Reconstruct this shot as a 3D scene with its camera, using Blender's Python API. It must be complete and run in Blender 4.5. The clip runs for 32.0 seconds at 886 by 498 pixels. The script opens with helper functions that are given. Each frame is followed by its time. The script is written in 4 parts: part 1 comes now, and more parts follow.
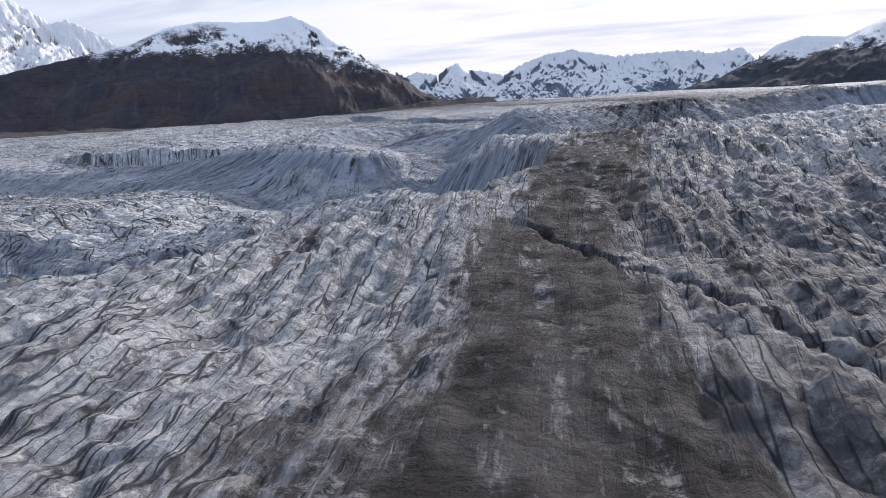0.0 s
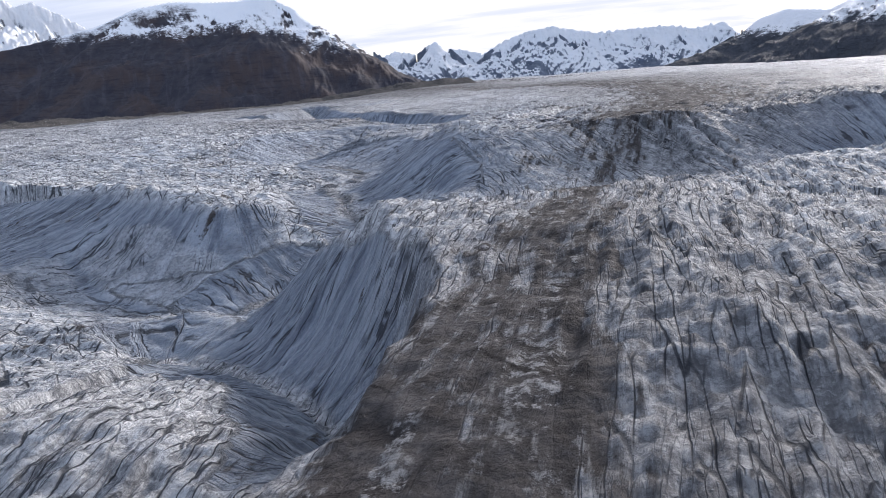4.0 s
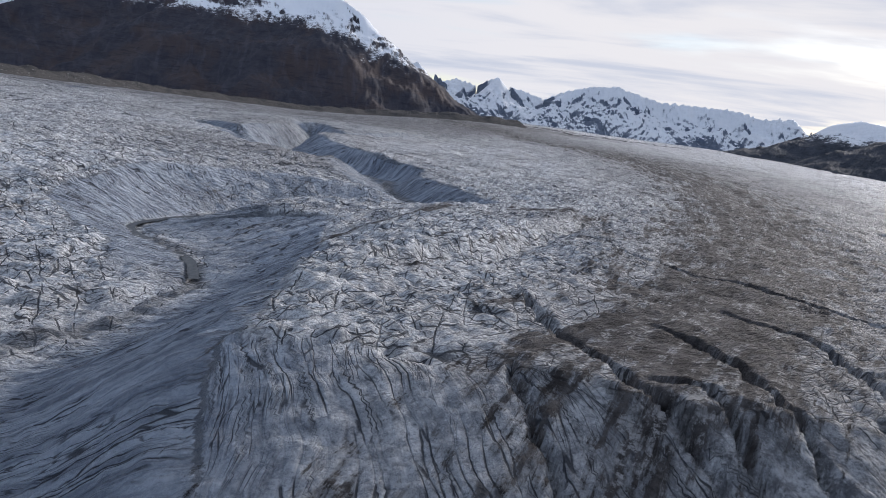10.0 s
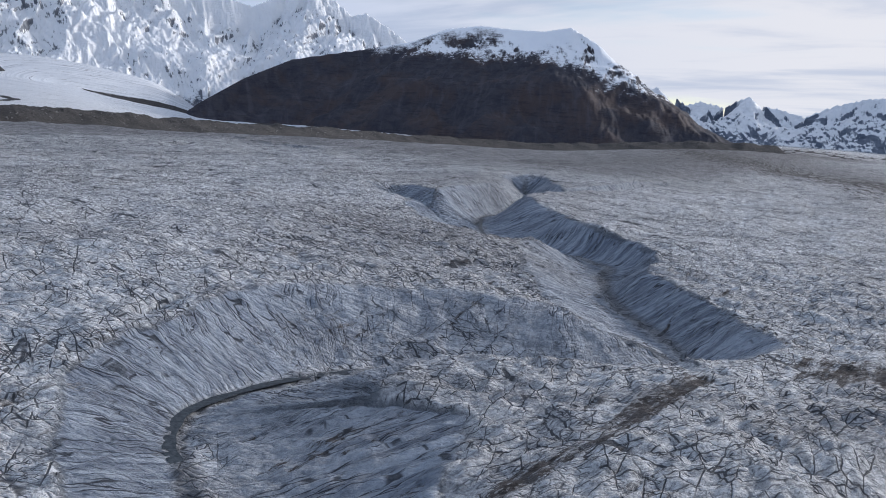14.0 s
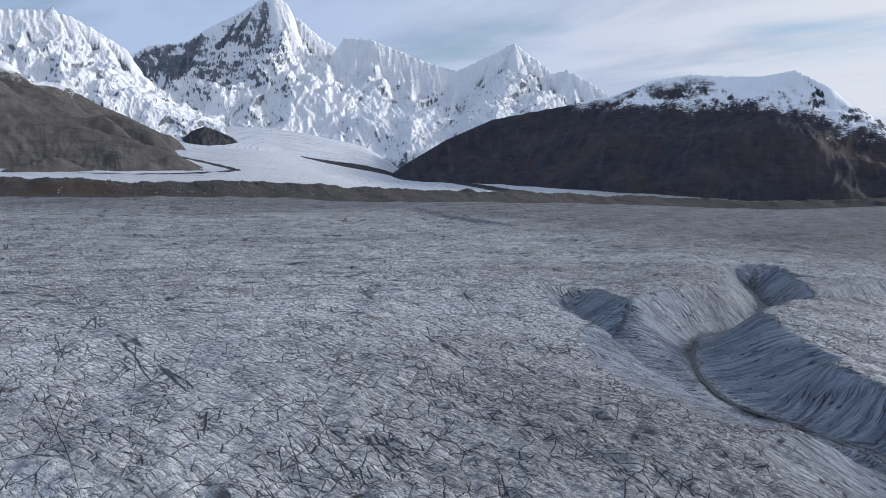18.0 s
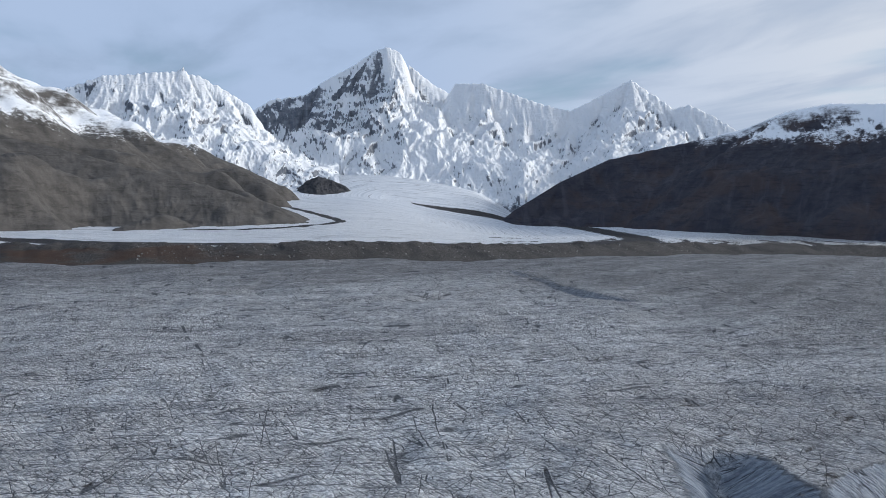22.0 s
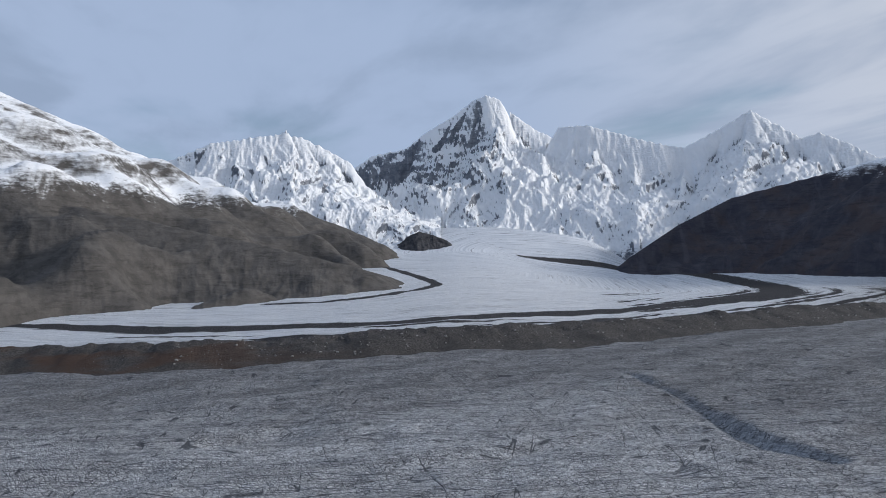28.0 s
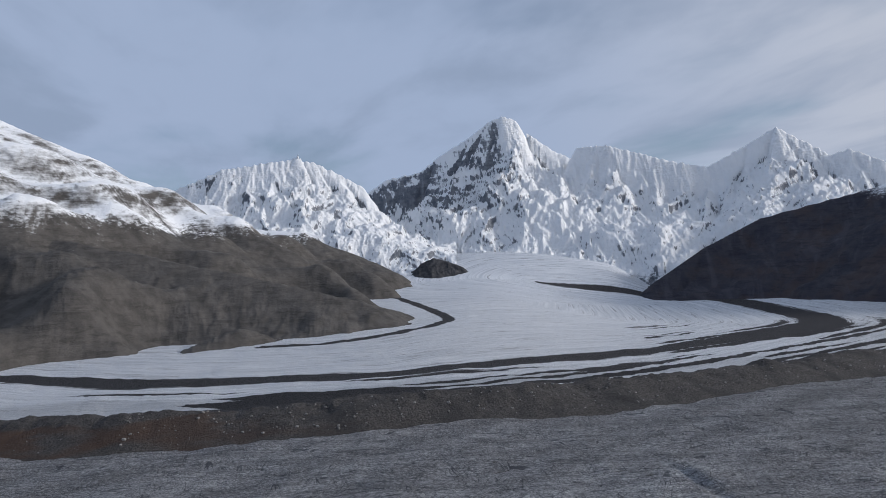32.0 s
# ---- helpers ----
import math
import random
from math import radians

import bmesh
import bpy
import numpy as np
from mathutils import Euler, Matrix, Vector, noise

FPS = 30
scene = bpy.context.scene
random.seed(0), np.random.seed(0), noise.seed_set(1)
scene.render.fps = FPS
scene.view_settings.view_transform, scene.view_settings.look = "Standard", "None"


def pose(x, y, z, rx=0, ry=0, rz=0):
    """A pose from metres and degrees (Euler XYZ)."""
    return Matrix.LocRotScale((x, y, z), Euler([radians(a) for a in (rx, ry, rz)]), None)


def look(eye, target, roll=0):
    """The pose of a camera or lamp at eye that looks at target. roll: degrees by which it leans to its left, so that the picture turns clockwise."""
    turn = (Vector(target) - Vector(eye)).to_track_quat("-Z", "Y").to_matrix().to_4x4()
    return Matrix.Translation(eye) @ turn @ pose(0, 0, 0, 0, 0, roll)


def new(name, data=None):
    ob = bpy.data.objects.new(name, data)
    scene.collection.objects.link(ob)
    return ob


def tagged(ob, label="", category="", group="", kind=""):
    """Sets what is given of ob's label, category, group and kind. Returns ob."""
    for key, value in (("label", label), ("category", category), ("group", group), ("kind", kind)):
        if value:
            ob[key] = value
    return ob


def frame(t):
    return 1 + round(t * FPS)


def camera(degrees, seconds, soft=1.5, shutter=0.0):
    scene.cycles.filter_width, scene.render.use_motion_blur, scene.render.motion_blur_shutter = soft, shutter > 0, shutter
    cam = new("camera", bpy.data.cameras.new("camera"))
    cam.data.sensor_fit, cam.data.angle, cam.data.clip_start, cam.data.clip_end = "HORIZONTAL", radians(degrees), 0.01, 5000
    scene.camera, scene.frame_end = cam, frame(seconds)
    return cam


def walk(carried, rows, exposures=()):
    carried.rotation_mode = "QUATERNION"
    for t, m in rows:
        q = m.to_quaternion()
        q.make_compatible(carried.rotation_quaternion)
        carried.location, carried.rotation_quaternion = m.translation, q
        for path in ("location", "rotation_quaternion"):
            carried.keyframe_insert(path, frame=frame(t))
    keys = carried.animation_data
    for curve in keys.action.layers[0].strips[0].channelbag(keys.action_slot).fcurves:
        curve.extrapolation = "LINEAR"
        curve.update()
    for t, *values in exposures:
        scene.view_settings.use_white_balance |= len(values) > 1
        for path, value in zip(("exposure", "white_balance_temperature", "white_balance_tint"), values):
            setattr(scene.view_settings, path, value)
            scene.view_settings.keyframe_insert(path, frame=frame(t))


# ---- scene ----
EXPOSURES = [(0, 0.64, 6250, 15), (2.5, 0.70, 6250, 15), (5, 0.78, 6250, 15), (9, 0.40, 6230, 14), (13, 0.30, 6050, 13), (17, 0.27, 5920, 12), (19, 0.25, 5980, 11), (23, 0.20, 5980, 8.5), (26, 0.12, 6000, 9.5), (30, -0.05, 6080, 11.5), (32, -0.10, 6100, 12)]
cam = camera(63.25, 32.0, soft=0.5)
# seconds, eye x y z, heading (left of +y), pitch, roll
PATH = [
    (0, 5.98, 8.28, 13.68, 11.36, -11.40, -3.86),
    (0.5, 6.57, 13.74, 14.80, 12.10, -11.93, -2.95),
    (1, 7.53, 20.15, 15.92, 15.01, -11.25, -3.96),
    (1.5, 8.41, 27.27, 17.22, 15.39, -10.91, -3.63),
    (2, 9.35, 34.59, 18.45, 15.88, -11.12, -2.62),
    (2.5, 10.31, 41.99, 19.60, 12.78, -11.80, -3.30),
    (3, 11.08, 50.01, 20.54, 12.16, -12.11, -3.59),
    (3.5, 11.66, 58.92, 21.11, 11.24, -12.63, -4.24),
    (4, 12.32, 68.02, 21.53, 10.28, -13.13, -4.75),
    (4.5, 13.34, 76.64, 22.00, 9.53, -13.35, -4.60),
    (5, 14.66, 84.74, 22.63, 7.61, -13.47, -2.79),
    (5.5, 15.92, 92.93, 23.13, 5.83, -13.44, -0.33),
    (6, 17.37, 101.51, 23.85, 3.79, -13.63, 1.33),
    (6.5, 18.56, 110.33, 24.61, 4.20, -12.63, 1.74),
    (7, 19.70, 119.42, 25.51, 5.35, -12.42, 1.74),
    (7.5, 20.72, 128.72, 26.71, 5.93, -12.52, 3.35),
    (8, 21.30, 138.15, 27.71, 7.49, -11.50, 4.00),
    (8.5, 21.76, 147.98, 28.78, 8.45, -10.96, 6.00),
    (9, 21.90, 158.04, 30.21, 9.79, -10.97, 7.19),
    (9.5, 21.51, 168.43, 31.73, 10.82, -11.12, 8.05),
    (10, 20.55, 178.91, 33.22, 12.40, -10.99, 7.54),
    (10.5, 19.24, 189.49, 34.86, 14.33, -10.51, 7.04),
    (11, 17.49, 200.04, 36.54, 16.85, -10.49, 6.05),
    (11.5, 15.48, 210.62, 38.30, 20.25, -9.95, 5.34),
    (12, 13.03, 221.38, 40.04, 23.75, -9.74, 4.45),
    (12.5, 10.16, 232.39, 41.79, 26.03, -10.11, 4.25),
    (13, 6.92, 243.44, 43.45, 27.43, -10.41, 4.18),
    (13.5, 3.29, 254.45, 45.12, 29.51, -10.38, 3.90),
    (14, -0.87, 265.19, 46.76, 31.65, -10.47, 3.75),
    (14.5, -5.47, 275.91, 48.51, 33.43, -10.67, 3.99),
    (15, -10.84, 286.64, 50.24, 34.98, -10.88, 4.14),
    (15.5, -16.84, 297.39, 51.96, 36.54, -10.96, 4.43),
    (16, -23.32, 308.13, 53.67, 38.33, -10.80, 4.65),
    (16.5, -30.12, 318.87, 55.38, 40.56, -10.25, 4.61),
    (17, -37.10, 329.59, 57.09, 43.48, -9.20, 3.69),
    (17.5, -44.32, 340.21, 58.76, 45.63, -7.93, 2.99),
    (18, -51.72, 350.75, 60.46, 47.97, -6.99, 1.88),
    (18.5, -59.31, 361.24, 62.38, 49.58, -6.64, 0.91),
    (19, -67.20, 371.58, 64.39, 51.76, -5.37, 0.09),
    (19.5, -75.57, 381.70, 66.40, 52.12, -5.29, -0.64),
    (20, -84.31, 391.73, 68.37, 54.78, -5.03, -0.84),
    (20.5, -93.26, 401.70, 70.45, 55.59, -4.65, -0.91),
    (21, -102.39, 411.55, 72.69, 55.71, -4.47, -0.16),
    (21.5, -111.80, 421.05, 75.10, 56.75, -4.57, -0.06),
    (22, -121.39, 430.31, 77.46, 57.37, -3.96, 0.47),
    (22.5, -131.11, 439.55, 79.85, 57.76, -4.10, 1.27),
    (23, -141.19, 448.67, 82.25, 58.55, -3.82, 2.07),
    (23.5, -151.76, 457.56, 84.60, 59.75, -3.79, 2.33),
    (24, -162.84, 466.15, 86.84, 61.04, -3.64, 2.25),
    (24.5, -174.31, 474.51, 89.04, 61.90, -3.45, 1.82),
    (25, -186.04, 482.68, 91.26, 63.18, -3.29, 1.21),
    (25.5, -197.87, 490.69, 93.55, 64.70, -2.94, 0.39),
    (26, -209.67, 498.60, 95.94, 66.69, -2.25, -0.48),
    (26.5, -221.40, 506.49, 98.49, 67.64, -1.49, -0.98),
    (27, -233.03, 514.35, 101.17, 67.44, -0.95, -1.28),
    (27.5, -244.61, 522.15, 103.96, 66.70, -0.55, -1.69),
    (28, -256.18, 529.86, 106.83, 66.07, -0.20, -2.07),
    (28.5, -267.80, 537.48, 109.76, 66.15, 0.20, -2.30),
    (29, -279.50, 544.96, 112.73, 67.59, 0.72, -3.05),
    (29.5, -291.20, 552.37, 115.61, 68.01, 1.28, -3.01),
    (30, -302.91, 559.75, 118.45, 68.88, 1.04, -3.21),
    (30.5, -314.64, 567.11, 121.29, 67.74, 1.15, -2.47),
    (31, -326.39, 574.49, 124.15, 66.97, 1.62, -2.71),
    (31.5, -338.14, 581.88, 127.02, 68.29, 1.17, -2.71),
    (32, -349.90, 589.27, 129.89, 67.52, 1.54, -2.76),
]
walk(cam, [(t, pose(x, y, z) @ pose(0, 0, 0, 0, 0, yaw) @ pose(0, 0, 0, 90 + pitch) @ pose(0, 0, 0, 0, 0, roll))
           for t, x, y, z, yaw, pitch, roll in PATH], EXPOSURES)

# ---- world, sun ----
SUN_AZ, SUN_EL = -24.0, 17.0          # degrees right of +y, above the horizon


def sky_world():
    w = bpy.data.worlds.new("overcast_sky")
    scene.world = w
    w.use_nodes = True
    nt = w.node_tree
    nt.nodes.clear()
    N, L = nt.nodes.new, nt.links.new
    out, bg = N("ShaderNodeOutputWorld"), N("ShaderNodeBackground")
    sky = N("ShaderNodeTexSky")
    sky.sky_type, sky.sun_disc = "NISHITA", False
    sky.sun_elevation, sky.sun_rotation = radians(SUN_EL), radians(-SUN_AZ)
    sky.altitude, sky.air_density, sky.dust_density = 900, 1.0, 0.6
    dim = N("ShaderNodeVectorMath")
    dim.operation = "SCALE"
    dim.inputs["Scale"].default_value = 0.10
    L(sky.outputs[0], dim.inputs[0])
    tc = N("ShaderNodeTexCoord")
    sep = N("ShaderNodeSeparateXYZ")
    L(tc.outputs["Generated"], sep.inputs[0])
    # cloud sheet overhead: direction divided by its rise
    lift = N("ShaderNodeMath"); lift.operation = "MAXIMUM"; lift.inputs[1].default_value = 0.0
    L(sep.outputs[2], lift.inputs[0])
    lift2 = N("ShaderNodeMath"); lift2.operation = "ADD"; lift2.inputs[1].default_value = 0.11
    L(lift.outputs[0], lift2.inputs[0])
    flat = N("ShaderNodeVectorMath"); flat.operation = "DIVIDE"
    comb = N("ShaderNodeCombineXYZ")
    for k in range(3):
        L(lift2.outputs[0], comb.inputs[k])
    L(tc.outputs["Generated"], flat.inputs[0])
    L(comb.outputs[0], flat.inputs[1])

    def cloud(scale, detail, rough, dist, offset, squash):
        mp = N("ShaderNodeMapping")
        mp.inputs["Location"].default_value = offset
        mp.inputs["Rotation"].default_value = (0, 0, radians(25))
        mp.inputs["Scale"].default_value = squash
        L(flat.outputs[0], mp.inputs[0])
        n = N("ShaderNodeTexNoise")
        n.inputs["Scale"].default_value, n.inputs["Detail"].default_value = scale, detail
        n.inputs["Roughness"].default_value, n.inputs["Distortion"].default_value = rough, dist
        L(mp.outputs[0], n.inputs["Vector"])
        return n.outputs["Fac"]

    def ramp(src, a, b):
        r = N("ShaderNodeMapRange")
        r.interpolation_type = "SMOOTHSTEP"
        r.inputs["From Min"].default_value, r.inputs["From Max"].default_value = a, b
        L(src, r.inputs["Value"])
        return r.outputs[0]

    def mixc(fac, a, b):
        m = N("ShaderNodeMix")
        m.data_type = "RGBA"
        for sock, val in ((m.inputs["Factor"], fac), (m.inputs["A"], a), (m.inputs["B"], b)):
            if isinstance(val, (tuple, float)):
                sock.default_value = val
            else:
                L(val, sock)
        return m.outputs["Result"]

    # how near the direction is to the veiled sun
    dot = N("ShaderNodeVectorMath"); dot.operation = "DOT_PRODUCT"
    a, e = radians(SUN_AZ), radians(SUN_EL)
    dot.inputs[1].default_value = (-math.sin(a) * math.cos(e), math.cos(a) * math.cos(e), math.sin(e))
    L(tc.outputs["Generated"], dot.inputs[0])
    near = ramp(dot.outputs["Value"], 0.05, 1.0)
    veil = mixc(near, (0.445, 0.535, 0.695, 1), (0.80, 0.78, 0.76, 1))
    grey = mixc(near, (0.36, 0.44, 0.575, 1), (0.58, 0.61, 0.67, 1))
    streaks = ramp(cloud(1.1, 6.0, 0.55, 0.35, (3.1, 1.7, 0), (0.6, 1.5, 1)), 0.44, 0.70)
    cover = ramp(cloud(0.7, 5.0, 0.5, 0.2, (7.3, 4.2, 0), (0.8, 1.2, 1)), 0.26, 0.50)
    body = mixc(streaks, veil, grey)
    final = mixc(cover, dim.outputs[0], body)
    L(final, bg.inputs["Color"])
    bg.inputs["Strength"].default_value = SKY_STRENGTH
    L(bg.outputs[0], out.inputs[0])


SKY_STRENGTH = 0.85
sky_world()
sun = new("sun", bpy.data.lights.new("sun", "SUN"))
sun.data.energy, sun.data.angle, sun.data.color = 2.8, radians(8), (1.0, 0.94, 0.86)
sun.matrix_world = look((0, 0, 500), (500 * math.sin(radians(SUN_AZ)), -500 * math.cos(radians(SUN_AZ)),
                                      500 - 500 * math.tan(radians(SUN_EL))))


# ---- noise on arrays ----
def hash2(ix, iy, seed):
    h = (ix.astype(np.int64) * 374761393 + iy.astype(np.int64) * 668265263 + seed * 1442695041) & 0xFFFFFFFF
    h = ((h ^ (h >> 13)) * 1274126177) & 0xFFFFFFFF
    return (h ^ (h >> 16)) & 0xFFFFFFFF


def perlin(x, y, seed=0):
    """Gradient noise in about -1 to 1."""
    ix, iy = np.floor(x), np.floor(y)
    fx, fy = x - ix, y - iy
    ux, uy = fx * fx * fx * (fx * (fx * 6 - 15) + 10), fy * fy * fy * (fy * (fy * 6 - 15) + 10)

    def g(dx, dy):
        a = hash2(ix + dx, iy + dy, seed) * (2 * np.pi / 4294967296.0)
        return np.cos(a) * (fx - dx) + np.sin(a) * (fy - dy)
    lo = g(0, 0) * (1 - ux) + g(1, 0) * ux
    hi = g(0, 1) * (1 - ux) + g(1, 1) * ux
    return 1.5 * (lo * (1 - uy) + hi * uy)


def fbm(x, y, octaves, seed=0, gain=0.5):
    out, amp, k = 0.0, 1.0, 1.0
    for o in range(octaves):
        out = out + amp * perlin(x * k + 17.3 * o, y * k - 9.1 * o, seed + o)
        amp *= gain
        k *= 2.03
    return out


def ridged(x, y, octaves, seed=0, gain=0.5):
    out, amp, k, tot = 0.0, 1.0, 1.0, 0.0
    for o in range(octaves):
        out = out + amp * (1 - np.abs(perlin(x * k + 5.7 * o, y * k + 3.3 * o, seed + o)) * 1.4)
        tot += amp
        amp *= gain
        k *= 2.07
    return out / tot


def smooth(a, b, x):
    t = np.clip((x - a) / (b - a), 0, 1)
    return t * t * (3 - 2 * t)


def along(x, y, line):
    """Nearest place on a plan polyline: distance signed to its left, arc length, and the values carried by its nodes."""
    line = np.array(line, float)
    best = np.full(x.shape, 1e18)
    sd, ss = np.zeros(x.shape), np.zeros(x.shape)
    vals = [np.zeros(x.shape) for _ in range(line.shape[1] - 2)]
    s0 = 0.0
    for a, b in zip(line[:-1], line[1:]):
        dx, dy = b[0] - a[0], b[1] - a[1]
        ln = math.hypot(dx, dy)
        k = np.clip(((x - a[0]) * dx + (y - a[1]) * dy) / ln ** 2, 0, 1)
        px, py = x - a[0] - k * dx, y - a[1] - k * dy
        d2 = px * px + py * py
        m = d2 < best
        best = np.where(m, d2, best)
        side = np.where(dx * (y - a[1]) - dy * (x - a[0]) >= 0, 1.0, -1.0)
        sd = np.where(m, np.sqrt(d2) * side, sd)
        ss = np.where(m, s0 + k * ln, ss)
        for i in range(len(vals)):
            vals[i] = np.where(m, a[2 + i] + k * (b[2 + i] - a[2 + i]), vals[i])
        s0 += ln
    return sd, ss, vals


def curve(line, n=8):
    """The polyline rounded: Catmull-Rom through its nodes."""
    p = np.array(line, float)
    p = np.vstack([2 * p[0] - p[1], p, 2 * p[-1] - p[-2]])
    out = []
    for i in range(1, len(p) - 2):
        for t in np.linspace(0, 1, n, endpoint=False):
            out.append(0.5 * (2 * p[i] + (p[i + 1] - p[i - 1]) * t + (2 * p[i - 1] - 5 * p[i] + 4 * p[i + 1] - p[i + 2]) * t ** 2
                              + (3 * p[i] - p[i - 1] - 3 * p[i + 1] + p[i + 2]) * t ** 3))
    out.append(p[-2])
    return np.array(out)


def sheet(name, X, Y, Z, material, attributes=None):
    """One smooth mesh over a grid of places."""
    r, c = X.shape
    me = bpy.data.meshes.new(name)
    idx = np.arange(r * c, dtype=np.int32).reshape(r, c)
    quads = np.stack([idx[:-1, :-1], idx[:-1, 1:], idx[1:, 1:], idx[1:, :-1]], -1).reshape(-1, 4)
    n = len(quads)
    me.vertices.add(r * c)
    me.vertices.foreach_set("co", np.stack([X, Y, Z], -1).astype(np.float32).ravel())
    me.loops.add(n * 4)
    me.loops.foreach_set("vertex_index", quads.ravel())
    me.polygons.add(n)
    me.polygons.foreach_set("loop_start", np.arange(0, n * 4, 4, dtype=np.int32))
    me.polygons.foreach_set("use_smooth", np.ones(n, dtype=bool))
    me.update(calc_edges=True)
    for key, val in (attributes or {}).items():
        at = me.attributes.new(key, "FLOAT", "POINT")
        at.data.foreach_set("value", np.broadcast_to(val, X.shape).astype(np.float32).ravel())
    me.materials.append(material)
    return new(name, me)


# ---- materials ----
class Nodes:
    """Short hand for wiring a node material."""

    def __init__(self, name):
        self.mat = bpy.data.materials.new(name)
        self.mat.use_nodes = True
        self.nt = self.mat.node_tree
        self.bsdf = self.nt.nodes["Principled BSDF"]
        self.geo = self.nt.nodes.new("ShaderNodeNewGeometry")
        self.pos = self.geo.outputs["Position"]

    def link(self, a, sock):
        if isinstance(a, (int, float, tuple)):
            sock.default_value = a
        else:
            self.nt.links.new(a, sock)

    def attr(self, name):
        n = self.nt.nodes.new("ShaderNodeAttribute")
        n.attribute_name = name
        return n.outputs["Fac"]

    def math(self, op, a, b=0.0, clamp=False):
        n = self.nt.nodes.new("ShaderNodeMath")
        n.operation, n.use_clamp = op, clamp
        self.link(a, n.inputs[0])
        self.link(b, n.inputs[1])
        return n.outputs[0]

    def xyz(self, x, y, z=0.0):
        n = self.nt.nodes.new("ShaderNodeCombineXYZ")
        for k, v in enumerate((x, y, z)):
            self.link(v, n.inputs[k])
        return n.outputs[0]

    def split(self, v):
        n = self.nt.nodes.new("ShaderNodeSeparateXYZ")
        self.link(v, n.inputs[0])
        return n.outputs

    def scaled(self, v, s, rot=0.0):
        n = self.nt.nodes.new("ShaderNodeMapping")
        n.inputs["Scale"].default_value = s if isinstance(s, tuple) else (s, s, s)
        n.inputs["Rotation"].default_value = (0, 0, radians(rot))
        self.link(v, n.inputs[0])
        return n.outputs[0]

    def laid(self, v, across, lengthwise, rot=0.0):
        """Coordinates for a grain that runs rot degrees left of +y."""
        n = self.nt.nodes.new("ShaderNodeMapping")
        n.vector_type = "TEXTURE"
        n.inputs["Scale"].default_value = (1 / across, 1 / lengthwise, 1)
        n.inputs["Rotation"].default_value = (0, 0, radians(rot))
        self.link(v, n.inputs[0])
        return n.outputs[0]

    def noise(self, v, scale=1.0, detail=4.0, rough=0.55, dist=0.0):
        n = self.nt.nodes.new("ShaderNodeTexNoise")
        n.inputs["Scale"].default_value, n.inputs["Detail"].default_value = scale, detail
        n.inputs["Roughness"].default_value, n.inputs["Distortion"].default_value = rough, dist
        self.link(v, n.inputs["Vector"])
        return n.outputs["Fac"]

    def warp(self, v, scale, amount):
        n = self.nt.nodes.new("ShaderNodeTexNoise")
        n.inputs["Scale"].default_value, n.inputs["Detail"].default_value = scale, 2.0
        self.link(v, n.inputs["Vector"])
        a = self.nt.nodes.new("ShaderNodeVectorMath")
        a.operation = "MULTIPLY_ADD"
        self.link(n.outputs["Color"], a.inputs[0])
        a.inputs[1].default_value = (amount, amount, 0)
        self.link(v, a.inputs[2])
        return a.outputs[0]

    def cells(self, v, scale=1.0, rand=1.0):
        n = self.nt.nodes.new("ShaderNodeTexVoronoi")
        n.feature, n.voronoi_dimensions = "DISTANCE_TO_EDGE", "2D"
        n.inputs["Scale"].default_value, n.inputs["Randomness"].default_value = scale, rand
        self.link(v, n.inputs["Vector"])
        return n.outputs["Distance"]

    def ramp(self, v, a, b, lo=0.0, hi=1.0):
        n = self.nt.nodes.new("ShaderNodeMapRange")
        n.interpolation_type = "SMOOTHSTEP"
        n.inputs["From Min"].default_value, n.inputs["From Max"].default_value = a, b
        n.inputs["To Min"].default_value, n.inputs["To Max"].default_value = lo, hi
        self.link(v, n.inputs["Value"])
        return n.outputs[0]

    def mix(self, f, a, b):
        n = self.nt.nodes.new("ShaderNodeMix")
        n.data_type = "RGBA"
        self.link(f, n.inputs["Factor"])
        for sock, v in ((n.inputs["A"], a), (n.inputs["B"], b)):
            self.link((*v, 1.0) if isinstance(v, tuple) and len(v) == 3 else v, sock)
        return n.outputs["Result"]

    def done(self, color, rough, height=None, dist=0.1, strength=1.0, spec=0.3):
        self.link(color, self.bsdf.inputs["Base Color"])
        self.link(rough, self.bsdf.inputs["Roughness"])
        self.link(spec, self.bsdf.inputs["Specular IOR Level"])
        if height is not None:
            b = self.nt.nodes.new("ShaderNodeBump")
            b.inputs["Distance"].default_value, b.inputs["Strength"].default_value = dist, strength
            self.link(height, b.inputs["Height"])
            self.nt.links.new(b.outputs[0], self.bsdf.inputs["Normal"])
        return self.mat


